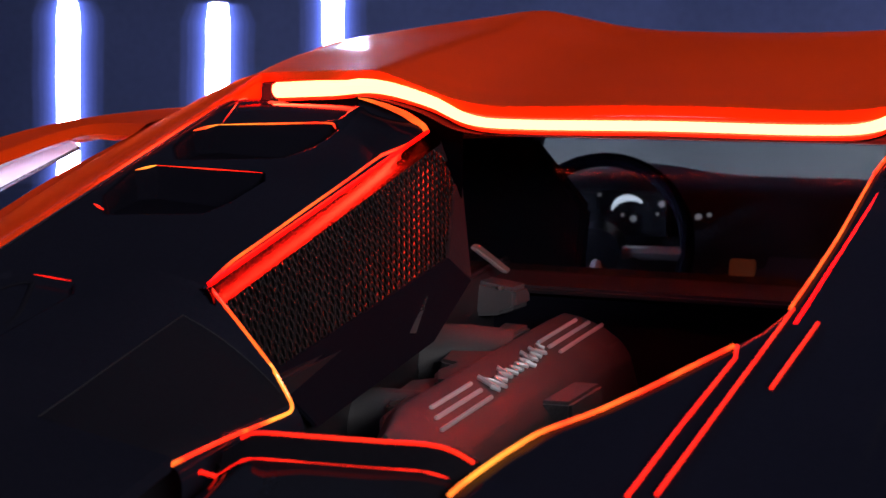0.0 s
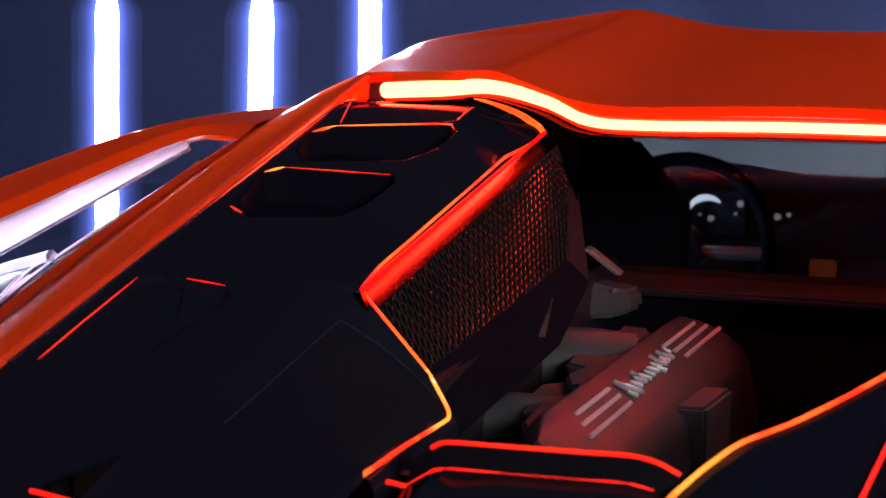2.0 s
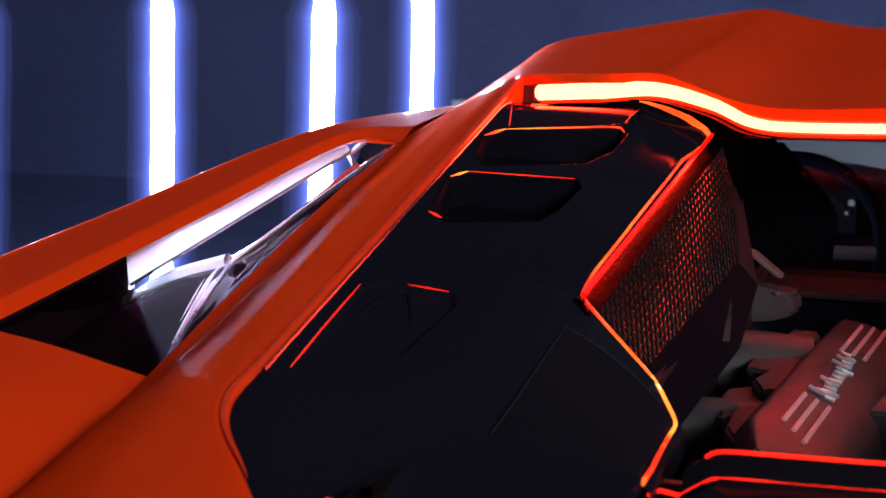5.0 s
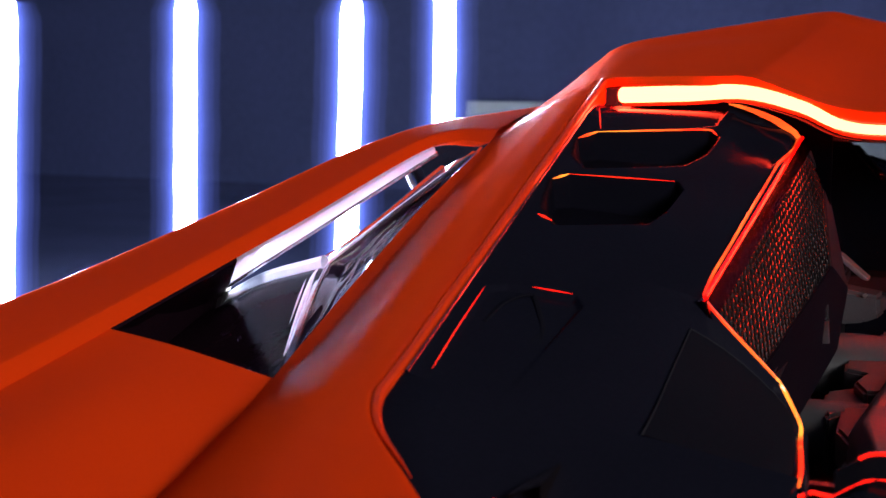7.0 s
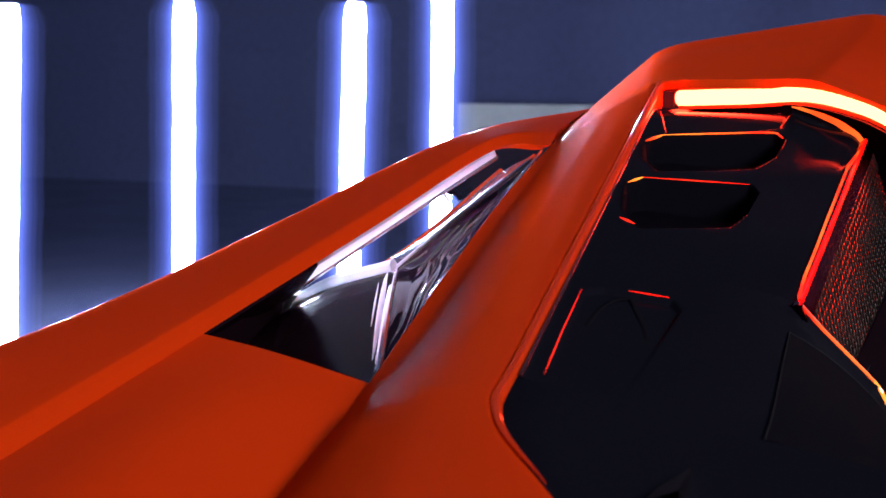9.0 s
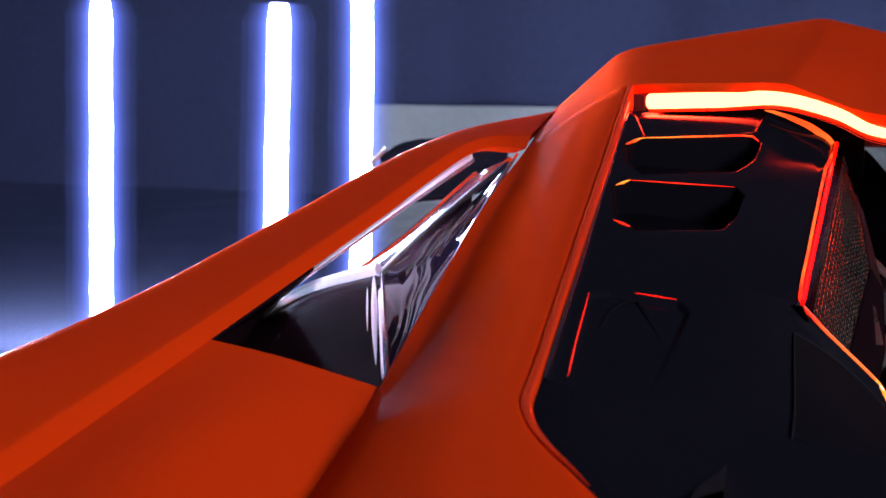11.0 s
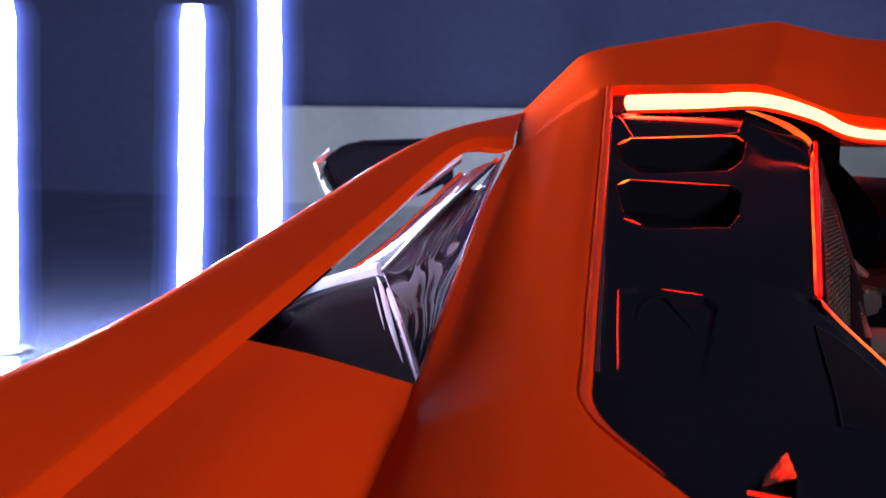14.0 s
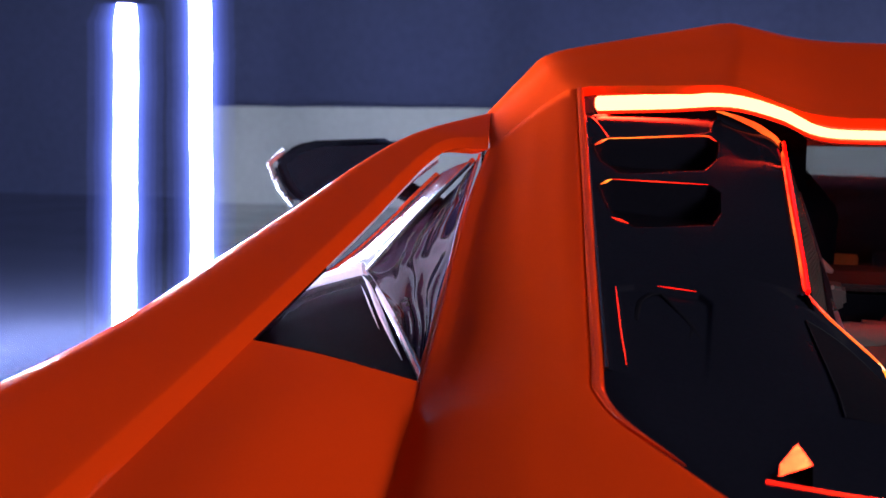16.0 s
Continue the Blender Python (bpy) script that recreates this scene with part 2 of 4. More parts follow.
def side(pts, s):
    return [(s * x, y, z) for x, y, z in pts]


def deck(x, y, lift=0.0):
    """A point on the rear deck, which falls to the rear and to the middle and curls up to the brake light."""
    ys = float(np.interp(abs(x), (0.20, 0.289, 0.36, 0.44), (1.490, 1.482, 1.518, 1.550)))
    z = 0.660 + 0.234 * y + 0.149 * abs(x) + 3.27 * max(0.0, y - ys + 0.195) ** 3
    if z > 1.050:
        z = 1.050 + 0.016 * math.tanh((z - 1.050) / 0.016)
    return (x, y, z + lift)


# ---------------------------------------------------------------- hall
FLOOR_Z = -0.45


def hall():
    fl = part("floor", box(-24, 20, -12, 27, FLOOR_Z - 0.1, FLOOR_Z), FLOOR, smooth=False)
    tagged(fl, "dark polished hall floor", "floor", kind="structure")
    # south and east walls are unseen, added to close the hall for reflections
    for name, b in (("wall_north", (-24, 20, 27, 27.3)), ("wall_south", (-24, 20, -12.3, -12)), ("wall_west", (-24.3, -24, -12.3, 27.3)), ("wall_east", (20, 20.3, -12.3, 27.3))):
        tagged(part(name, box(b[0], b[1], b[2], b[3], FLOOR_Z, 7), WALL, smooth=False), "dark navy hall wall", "wall", kind="structure")
    # unseen ceiling, added; its charcoal keeps the deck's reflections dark
    tagged(part("ceiling", box(-24, 20, -12, 27, 7, 7.2), CEIL, smooth=False), "dark hall ceiling", "ceiling", kind="structure")
    tagged(part("backdrop", box(-11.3, 15, 25.4, 25.6, FLOOR_Z, 1.37, 0.02), PALE, smooth=False), "pale low wall along the far end of the hall", "wall", kind="structure")
    st = part("display_stage", box(-1.45, 1.45, -0.9, 4.8, FLOOR_Z, 0.0, 0.02), SATIN)
    tagged(st, "low black display stage under the car", "stage", kind="structure")


hall()
# unseen lamp added to bring up the pale far wall
area_lamp("far_wall_fill_lamp", (1.6, 24.2, 2.3), (1.6, 25.5, 0.2), 9, 0.4, 50, (1.0, 0.97, 0.92))


def light_tube(x, y, top, r, lean):
    e = new("light_tube")
    tagged(e, "upright glowing white light tube on a black foot", "light tube", "light tubes behind the car")
    e.location = (x, y, FLOOR_Z)
    top -= FLOOR_Z
    n = 24
    path = [(lean * (i / n - 0.5) + 0.03 * r * math.sin(i * 0.9 + x), 0, 0.03 + (top - 0.03) * i / n) for i in range(n + 1)]
    radii = [r * (1 + 0.015 * math.sin(i * 1.7 + y)) for i in range(n + 1)]
    radii[0] = radii[-1] = 0.8 * r
    part("tube", rod(path, radii, 20), TUBE, e)
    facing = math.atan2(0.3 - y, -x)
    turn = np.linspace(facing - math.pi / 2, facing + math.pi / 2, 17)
    # shells added round the tube put its blue halo into the shape
    for size, mat in HALOS:
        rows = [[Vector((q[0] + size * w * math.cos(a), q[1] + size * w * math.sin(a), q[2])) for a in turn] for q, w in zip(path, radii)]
        part("halo", sheet(rows), mat, e, "blue translucent shell in place of the tube's halo")
    part("foot", rod([(0, 0, 0), (0, 0, 0.02), (0, 0, 0.03), (0, 0, 0.04)], [0.17, 0.17, 0.09, 0.09], 24), SATIN, e, "round black foot")


light_tube(-4.40, 5.00, 1.515, 0.043, 0.05)
light_tube(-5.54, 8.00, 1.80, 0.064, 0.00)
light_tube(-3.25, 6.05, 1.585, 0.049, 0.03)
light_tube(-4.27, 9.30, 2.9, 0.067, -0.02)
# unseen tubes added beside the car to brighten the strip at the side window
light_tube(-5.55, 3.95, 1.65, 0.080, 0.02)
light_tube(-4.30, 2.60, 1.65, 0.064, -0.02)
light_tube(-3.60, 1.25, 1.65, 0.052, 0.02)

# ---------------------------------------------------------------- car
car = new("sports_car")
tagged(car, "orange sports car with gloss black engine deck and lit brake light", "car")


def roof():
    lanes = [
        [(0.0, 1.515, 1.068), (0.0, 1.85, 1.135), (0.0, 2.30, 1.185), (0.0, 2.85, 1.150)],
        [(0.195, 1.500, 1.062), (0.20, 1.85, 1.135), (0.21, 2.25, 1.188), (0.25, 2.85, 1.145)],
        [(0.287, 1.475, 1.098), (0.30, 1.85, 1.165), (0.33, 2.20, 1.212), (0.36, 2.85, 1.140)],
        [(0.467, 1.548, 1.098), (0.54, 1.82, 1.140), (0.577, 2.06, 1.156), (0.56, 2.85, 1.100)],
        [(0.540, 1.425, 1.030), (0.596, 1.68, 1.058), (0.632, 1.93, 1.066), (0.66, 2.85, 0.985)],
    ]
    lanes = [smooth_curve(l, 10) for l in lanes]
    rows = []
    for k in range(len(lanes[0])):
        half = [l[k] for l in lanes]
        full = [Vector((-p.x, p.y, p.z)) for p in half[::-1]] + half[1:]
        rows.append(rounded(full, [0.16, 0.10, 0.35, 0.40, 0.35, 0.10, 0.16], 6))
    part("roof", sheet(rows, 0.010), ORANGE, car, "orange roof with two raised ridges", angle=50)


roof()


def brake_light():
    left = [(-0.440, 1.550, 1.0785), (-0.36, 1.518, 1.0805), (-0.289, 1.482, 1.0815), (-0.235, 1.490, 1.068), (-0.195, 1.502, 1.050), (-0.14, 1.508, 1.046), (0.0, 1.515, 1.047)]
    pts = left + side(left[:-1][::-1], -1)
    path = smooth_curve(pts, 6)
    e = part("brake_light", rod([p + Vector((0, -0.004, 0)) for p in path], [0.0050 + 0.0036 * min(1.0, max(0.0, (abs(p.x) - 0.18) / 0.18)) for p in path], 10), HOT, car, "glowing high-level brake light")
    part("lens", join(rod([p + Vector((0, 0.002, 0.0066 + 0.0024 * min(1.0, max(0.0, (abs(p.x) - 0.18) / 0.18)))) for p in path], 0.0028, 8), rod([p + Vector((0, 0.002, -0.0066 - 0.0024 * min(1.0, max(0.0, (abs(p.x) - 0.18) / 0.18)))) for p in path], 0.0028, 8)), RIM, e, "red lens edge")
    for s in (-1, 1):
        # added shield, no part of the car, that keeps the light off the deck's web
        under = [p for p in path if 0.17 < s * p.x < 0.315]
        part("light_shield", sheet([[p + Vector((0, -0.002, -0.0108)), p + Vector((0, -0.018, -0.0106)), p + Vector((0, -0.036, -0.0112))] for p in under], (0, 0, -0.0012)), HEADM, e, "added dark shield that blocks the brake light")
        part("end_cap", box(s * 0.454 - 0.013, s * 0.454 + 0.013, 1.540, 1.570, 1.064, 1.086, 0.004), SATIN, e)


brake_light()


def buttress(s):
    outer = side([(0.540, 1.425, 1.030), (0.517, 1.20, 0.964), (0.475, 0.885, 0.866), (0.463, 0.79, 0.841), (0.452, 0.70, 0.818), (0.44, 0.56, 0.785)], s)
    crest = side([(0.492, 1.52, 1.080), (0.440, 1.20, 1.000), (0.380, 0.875, 0.912), (0.360, 0.775, 0.888), (0.335, 0.68, 0.862), (0.30, 0.56, 0.822)], s)
    inner = side([(0.467, 1.547, 1.0965), (0.408, 1.20, 1.005), (0.347, 0.84, 0.909), (0.3275, 0.748, 0.886), (0.275, 0.688, 0.866), (0.20, 0.61, 0.842)], s)
    rows = []
    for a, b, c in zip(smooth_curve(outer, 8), smooth_curve(crest, 8), smooth_curve(inner, 8)):
        # beside the window a lip turned to the middle; further back the foot of the beam rises out of a hollow
        g = min(1.0, max(0.0, (a.y - 0.80) / 0.14))
        h = min(1.0, max(0.0, (1.42 - a.y) / 0.16))
        lip, foot = a.lerp(b, 0.03) + Vector((0, 0, 0.005 * g * h)), a.lerp(b, 0.21) + Vector((0, 0, 0.006 * (1 - g) - 0.004 * g * h))
        ridge = a.lerp(b, 0.82) + Vector((0, 0, 0.002))
        rows.append(rounded([a + Vector((s * 0.004, 0, -0.012)), a, lip, foot, ridge, b.lerp(c, 0.5) + Vector((0, 0, 0.002)), c, c + Vector((-s * 0.0085, 0, -0.010)), c + Vector((-s * 0.0085, 0, -0.024))], [0.18, 0.2, 0.3, 0.15, 0.3, 0.3, 0.4], 3))
    # gloss rod added along the inner edge to catch a highlight line
    part("beam_edge", rod([c + Vector((-s * 0.005, 0, -0.0025)) for c in smooth_curve(inner[:5], 8)], [0.0042 * min(1.0, (33 - k) / 12) for k in range(33)], 10), ORANGEGLOSS, car, "gloss orange rod added for an edge highlight")
    part("buttress", sheet(rows, (s * 0.004, 0, -0.006)), ORANGE, car, angle=60)


for s in (-1, 1):
    buttress(s)


def shoulder(s):
    low = [(0.540, 1.415, 1.026), (0.580, 1.361, 1.021), (0.585, 1.10, 0.957), (0.590, 0.853, 0.897), (0.597, 0.55, 0.823), (0.60, 0.30, 0.76)]
    top = [(0.640, 1.90, 1.066), (0.655, 1.42, 1.022), (0.690, 1.08, 0.946), (0.700, 0.84, 0.900), (0.745, 0.56, 0.850), (0.77, 0.28, 0.78)]
    lo, to = smooth_curve(side(low, s), 8), smooth_curve(side(top, s), 8)
    bridge, flank = [], []
    for a, b in zip(lo, to):
        chamfer = a + (b - a) * 0.09 + Vector((0, 0, 0.0105))
        mid = a + (b - a) * 0.70 + Vector((0, 0, 0.0165))
        under = [b + Vector((s * 0.016, 0, -0.010)), b + Vector((s * 0.004, 0, -0.016)), mid + Vector((0, 0, -0.013)), a + Vector((s * 0.014, 0.004, -0.005))]
        bridge.append(rounded([a, chamfer, mid, b] + under, [0.08, 0.28, 0.30, 0.3, 0.3, 0.3], 4))
        if a.y < 0.92:
            flank.append(rounded([b + Vector((s * 0.008, 0, -0.012)), b + Vector((s * 0.09, 0, -0.10)), Vector((s * 0.95, b.y, 0.66)), Vector((s * 0.97, b.y, 0.50)), Vector((s * 0.95, b.y, 0.25))], 0.28, 4))
    body = part("shoulder_rail", sheet(bridge, closed=True), ORANGE, car, angle=60)
    part("quarter_panel", sheet(flank, (-s * 0.006, 0, -0.002)), ORANGE, car, angle=60)
    sill = [[Vector((s * 0.86, y, 0.62)), Vector((s * 0.95, y, 0.52)), Vector((s * 0.95, y, 0.25))] for y in (0.88, 1.2, 1.6, 1.95)]
    part("rocker_panel", sheet([rounded(r, 0.25, 3) for r in sill], (-s * 0.01, 0, 0)), ORANGE, car, angle=60)
    # pale stand-in for tube light mirrored under the rail: leans outwards and down to the opening in the flank
    edge = [q + Vector((s * 0.001, 0.002, -0.003)) for q in lo if 1.00 < q.y < 1.37]
    dark = [q + Vector((s * 0.001, 0.002, -0.003)) for q in lo if 0.84 < q.y < 1.015]
    rear, front = Vector((s * 0.735, 1.212, 0.872)), Vector((s * 0.598, 1.410, 1.009))
    part("window_corner", sheet([[a.lerp(rear, u) + Vector((0, 0, -0.004 * math.sin(math.pi * u))) for u in (0, 0.25, 0.5, 0.75, 0.98)] for a in dark], (s * 0.002, 0.002, 0.003)), SMOKE, body, "gloss black window corner", angle=60)
    strip, foot = [], []
    for k, a in enumerate(edge[::-1]):
        c = rear.lerp(front, k / (len(edge) - 1))
        foot.append(c)
        strip.append([a.lerp(c, u) + Vector((0, 0, 0.002 * math.sin(math.pi * u))) for u in (0, 0.25, 0.5, 0.72)])
        foot[-1] = strip[-1][-1]
    part("window_strip", sheet(strip, (s * 0.002, 0.002, 0.003)), SHINESTRIP, body, "pale translucent strip in place of light mirrored under the rail", angle=60)
    # bright rods added for the highlights round the opening
    part("highlight_rod", rod(foot, 0.0030, 10), SHEEN, body, "bright metal rod added for a highlight line")
    part("highlight_rod", rod([foot[0], foot[0].lerp(rear, 0.5), Vector((s * 0.737, 1.205, 0.858))], 0.0050, 10), GLARE, body, "bright metal rod added for a highlight line")


for s in (-1, 1):
    shoulder(s)


def haunch(s):
    a = smooth_curve(side([(0.592, 0.853, 0.896), (0.54, 0.866, 0.885), (0.475, 0.885, 0.866)], s), 6)
    b = smooth_curve(side([(0.597, 0.68, 0.855), (0.53, 0.69, 0.850), (0.452, 0.72, 0.823)], s), 6)
    c = smooth_curve(side([(0.602, 0.36, 0.778), (0.52, 0.38, 0.776), (0.43, 0.42, 0.757)], s), 6)
    rows = [smooth_curve([p, q, r], 8) for p, q, r in zip(a, b, c)]
    part("fender_top", sheet(rows, 0.008), ORANGE, car, angle=60)


for s in (-1, 1):
    haunch(s)


def patch(a, b, n, bulge):
    """Rows between two curves; bulge(v) lifts them on the way across."""
    rows = []
    for p, q in zip(a, b):
        rows.append([p.lerp(q, k / n) + Vector((0, 0, bulge(k / n))) for k in range(n + 1)])
    return rows


def intake(s):
    """Gloss scoop behind the side window: a dark rear face, a flank beside the buttress and a rolled shelf."""
    low = smooth_curve(side([(0.604, 0.845, 0.846), (0.535, 0.873, 0.844), (0.472, 0.889, 0.862)], s), 10)
    crest = smooth_curve(side([(0.737, 1.205, 0.856), (0.675, 1.195, 0.890), (0.612, 1.200, 0.910)], s), 10)
    ridge_low = [low[-1].lerp(crest[-1], k / 12) + Vector((0, 0, 0.006 * math.sin(math.pi * k / 12))) for k in range(13)]
    ridge_high = smooth_curve(side([(0.612, 1.200, 0.910), (0.592, 1.300, 0.956), (0.556, 1.410, 1.014)], s), 8)
    edge = smooth_curve(side([(0.737, 1.205, 0.854), (0.668, 1.320, 0.910), (0.600, 1.430, 0.996)], s), 8)
    body = new("side_intake")
    body.parent = car
    body["label"] = "gloss smoked intake scoop"
    rear = patch(low, crest, 20, lambda v: 0.008 * math.sin(math.pi * v ** 3.0))
    part("rear_face", sheet(rear), SMOKE, body, angle=60)
    # bright metal rods that stand in for highlight streaks beside the ridge
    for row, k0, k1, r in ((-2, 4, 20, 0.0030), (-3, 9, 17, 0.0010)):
        streak = smooth_curve([rear[row][k] + Vector((0, 0, 0.0002)) for k in range(k0, k1)], 4)
        n = len(streak) - 1
        part("streak", rod(streak, [r * math.sin(math.pi * (0.03 + 0.94 * k / n)) for k in range(n + 1)], 8, flat=0.4), GLARE, body, "bright metal rod in place of a highlight streak")
    wall = smooth_curve(side([(0.472, 0.889, 0.864), (0.492, 1.02, 0.905), (0.514, 1.150, 0.944), (0.532, 1.28, 0.982), (0.549, 1.412, 1.020)], s), 5)
    ridge = ridge_low + ridge_high[1:]
    # the flank's lacquer is drawn into long creases
    flank = patch(smooth_curve(ridge, 3), smooth_curve(wall, 3), 72, lambda v: -0.010 * math.sin(math.pi * v))
    for i, row in enumerate(flank):
        u = i / len(flank)
        for j, q in enumerate(row):
            v = j / 72
            crease = math.sin(2 * math.pi * (4.2 * v + 1.1 * noise.noise((5 * u, 2 * v, s))))
            q.z += 0.0022 * (0.5 + 0.5 * noise.noise((9 * u, 5 * v, 3.0))) * math.sin(math.pi * v) ** 0.5 * abs(crease) ** 0.7 * (1 if crease > 0 else -0.4)
    part("flank", sheet(flank), FILM, body, angle=180)
    shelf = patch(edge, ridge_high, 10, lambda v: 0.002 * math.sin(math.pi * v))
    shelf = [[r[0] + Vector((s * 0.010, 0.006, -0.05)), r[0] + Vector((s * 0.003, 0.001, -0.006))] + r for r in shelf]
    part("shelf", sheet(shelf, (0, 0, -0.002)), SHELF, body, angle=60)
    part("window_pillar", sheet(patch([Vector((s * 0.612, 0.830, 0.885)), Vector((s * 0.604, 0.930, 0.906)), Vector((s * 0.735, 1.208, 0.870))], [low[0], low[0].lerp(crest[0], 0.35), crest[0]], 4, lambda v: 0)), SMOKE, body)
    # bright rods added along the edges in place of mirrored tube light
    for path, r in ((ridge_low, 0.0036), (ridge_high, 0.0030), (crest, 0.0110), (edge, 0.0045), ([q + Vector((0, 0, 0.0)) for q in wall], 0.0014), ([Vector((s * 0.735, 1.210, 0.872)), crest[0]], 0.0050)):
        part("highlight_rod", rod(path, r, 10), GLARE if r > 0.0045 else SHEEN, body, "bright metal rod added for a highlight line")


for s in (-1, 1):
    intake(s)


# ---------------------------------------------------------------- engine deck
# inner edge of the deck, on either side: y, x, height (None: on the deck's plane), y of the web beside it
EDGE = {
    -1: [(1.460, 0.301, 1.069, 1.470), (1.474, 0.280, 1.062, 1.465), (1.485, 0.260, 1.053, 1.458), (1.491, 0.243, 1.041, 1.450), (1.484, 0.234, 1.031, 1.440), (1.455, 0.2315, 1.0265, 1.430), (1.41, 0.2305, 1.0205, 1.405), (1.36, 0.229, None, 1.36), (1.28, 0.224, None, 1.28), (1.20, 0.219, None, 1.20), (1.12, 0.2135, None, 1.12), (1.06, 0.210, None, 1.06), (1.022, 0.207, 0.926, 1.02),
         (1.024, 0.188, 0.906, 1.00), (1.012, 0.148, 0.873, 0.98), (1.020, 0.134, 0.843, 0.96), (0.955, 0.122, 0.847, 0.92), (0.890, 0.109, 0.852, 0.88), (0.835, 0.098, 0.855, 0.84), (0.800, 0.093, 0.8555, 0.80)],
    1: [(1.460, 0.290, 1.069, 1.470), (1.474, 0.268, 1.062, 1.465), (1.485, 0.247, 1.053, 1.458), (1.491, 0.229, 1.041, 1.450), (1.484, 0.220, 1.031, 1.440), (1.455, 0.2165, 1.0265, 1.430), (1.41, 0.2145, 1.0205, 1.405), (1.36, 0.212, None, 1.36), (1.28, 0.209, None, 1.28), (1.181, 0.206, None, 1.181), (1.10, 0.201, None, 1.10), (1.044, 0.197, None, 1.044), (1.005, 0.186, None, 1.01), (0.985, 0.174, None, 0.985),
        (0.958, 0.157, None, 0.965), (0.928, 0.139, None, 0.94), (0.896, 0.116, None, 0.91), (0.873, 0.092, None, 0.88), (0.842, 0.080, None, 0.84), (0.813, 0.072, None, 0.815), (0.800, 0.070, None, 0.80)],
}
# recesses of the deck, as outlines in x and y: two scoops, the head field and the sunk pane
SCOOP_A = [(0.413, 1.332), (0.405, 1.362), (0.308, 1.418), (0.298, 1.404), (0.296, 1.355), (0.306, 1.306), (0.376, 1.250), (0.398, 1.280)]
SCOOP_B = [(0.389, 1.201), (0.382, 1.222), (0.296, 1.257), (0.285, 1.238), (0.281, 1.185), (0.286, 1.140), (0.346, 1.098), (0.370, 1.132)]
HEAD = [(0.433, 1.448), (0.405, 1.372), (0.306, 1.430), (0.304, 1.52), (0.42, 1.56)]
SUNK = [(0.343, 0.950), (0.331, 0.963), (0.283, 0.969), (0.273, 0.955), (0.266, 0.80), (0.316, 0.80)]


def deck_outer(y):
    return 0.330 + 0.133 * (y - 0.746) / 0.771


def deck_hole(y):
    return deck_outer(y) - 0.016, 0.268 + 0.064 * (y - 1.0)


def inside(outline, x, y):
    """Signed distance to an outline in the plane, positive inside, for arrays x and y."""
    best, cross = np.full(x.shape, 9.0), np.zeros(x.shape, bool)
    for (ax, ay), (bx, by) in zip(outline, outline[1:] + outline[:1]):
        t = np.clip(((x - ax) * (bx - ax) + (y - ay) * (by - ay)) / ((bx - ax) ** 2 + (by - ay) ** 2), 0, 1)
        best = np.minimum(best, np.hypot(x - ax - t * (bx - ax), y - ay - t * (by - ay)))
        with np.errstate(divide="ignore", invalid="ignore"):
            hit = ((ay > y) != (by > y)) & (x < (bx - ax) * (y - ay) / (by - ay) + ax)
        cross ^= hit
    return np.where(cross, best, -best)


def finer(rows, n=4):
    """Rows of a sheet with smooth rows between them."""
    lanes = [smooth_curve(lane, n) for lane in zip(*rows)]
    return [list(r) for r in zip(*lanes)]


def louvre_panel(s):
    rows, deep = [], []
    ys = np.concatenate([np.arange(0.80, 1.44, 0.0015), np.linspace(1.44, 1.478, 18)])
    k = np.linspace(0, 1, 72)
    for y in ys:
        lane, out = deck_hole(y)[1], deck_outer(y) - 0.010
        x = lane + (out - lane) * k
        top = np.interp(x, (0.289, 0.36, 0.44, 0.48), (1.478, 1.514, 1.546, 1.556))
        slope = float(np.interp(y, (0.80, 0.965, 1.24, 1.385, 1.43, 1.478), (0.0, -0.10, -0.43, -0.577, -0.35, 0.0)))
        mid = float(np.interp(y, (0.80, 0.965, 1.24, 1.385), (0.29, 0.31, 0.34, 0.355)))
        yy = y + slope * (x - mid) + (top - 1.478) * np.clip((y - 1.42) / 0.058, 0, 1)
        low, near = np.zeros(x.shape), np.maximum(inside(SCOOP_A, x, yy), inside(SCOOP_B, x, yy))
        for outline, front, rear, soft in ((SCOOP_A, 0.034, 0.010, 0.004), (SCOOP_B, 0.034, 0.008, 0.004), (HEAD, 0.0022, 0.0022, 0.003), (SUNK, 0.004, 0.0, 0.005)):
            d = inside(outline, x, yy)
            lo, hi = min(q[1] for q in outline), max(q[1] for q in outline)
            u = np.clip((yy - lo) / (hi - lo), 0, 1)
            w = np.clip(d / soft + 0.4, 0, 1)
            low += (rear + (front - rear) * u) * w * w * (3 - 2 * w)
        deep.append(near > -0.004)
        rim = 0.0016 * np.clip(1 - (out - x) / 0.006, 0, 1) ** 2
        row = [Vector(deck(s * a, b, c)) for a, b, c in zip(x, yy, rim - low)]
        rows.append(row + [row[-1] + Vector((s * 0.0015, 0, -0.002)), row[-1] + Vector((s * 0.002, 0, -0.018))])
    bm = sheet(rows)
    n = len(rows[0]) - 1
    for f, face in enumerate(bm.faces):
        r, c = divmod(f, n)
        face.material_index = int(deep[r][min(c, len(deep[0]) - 1)])
    return bm


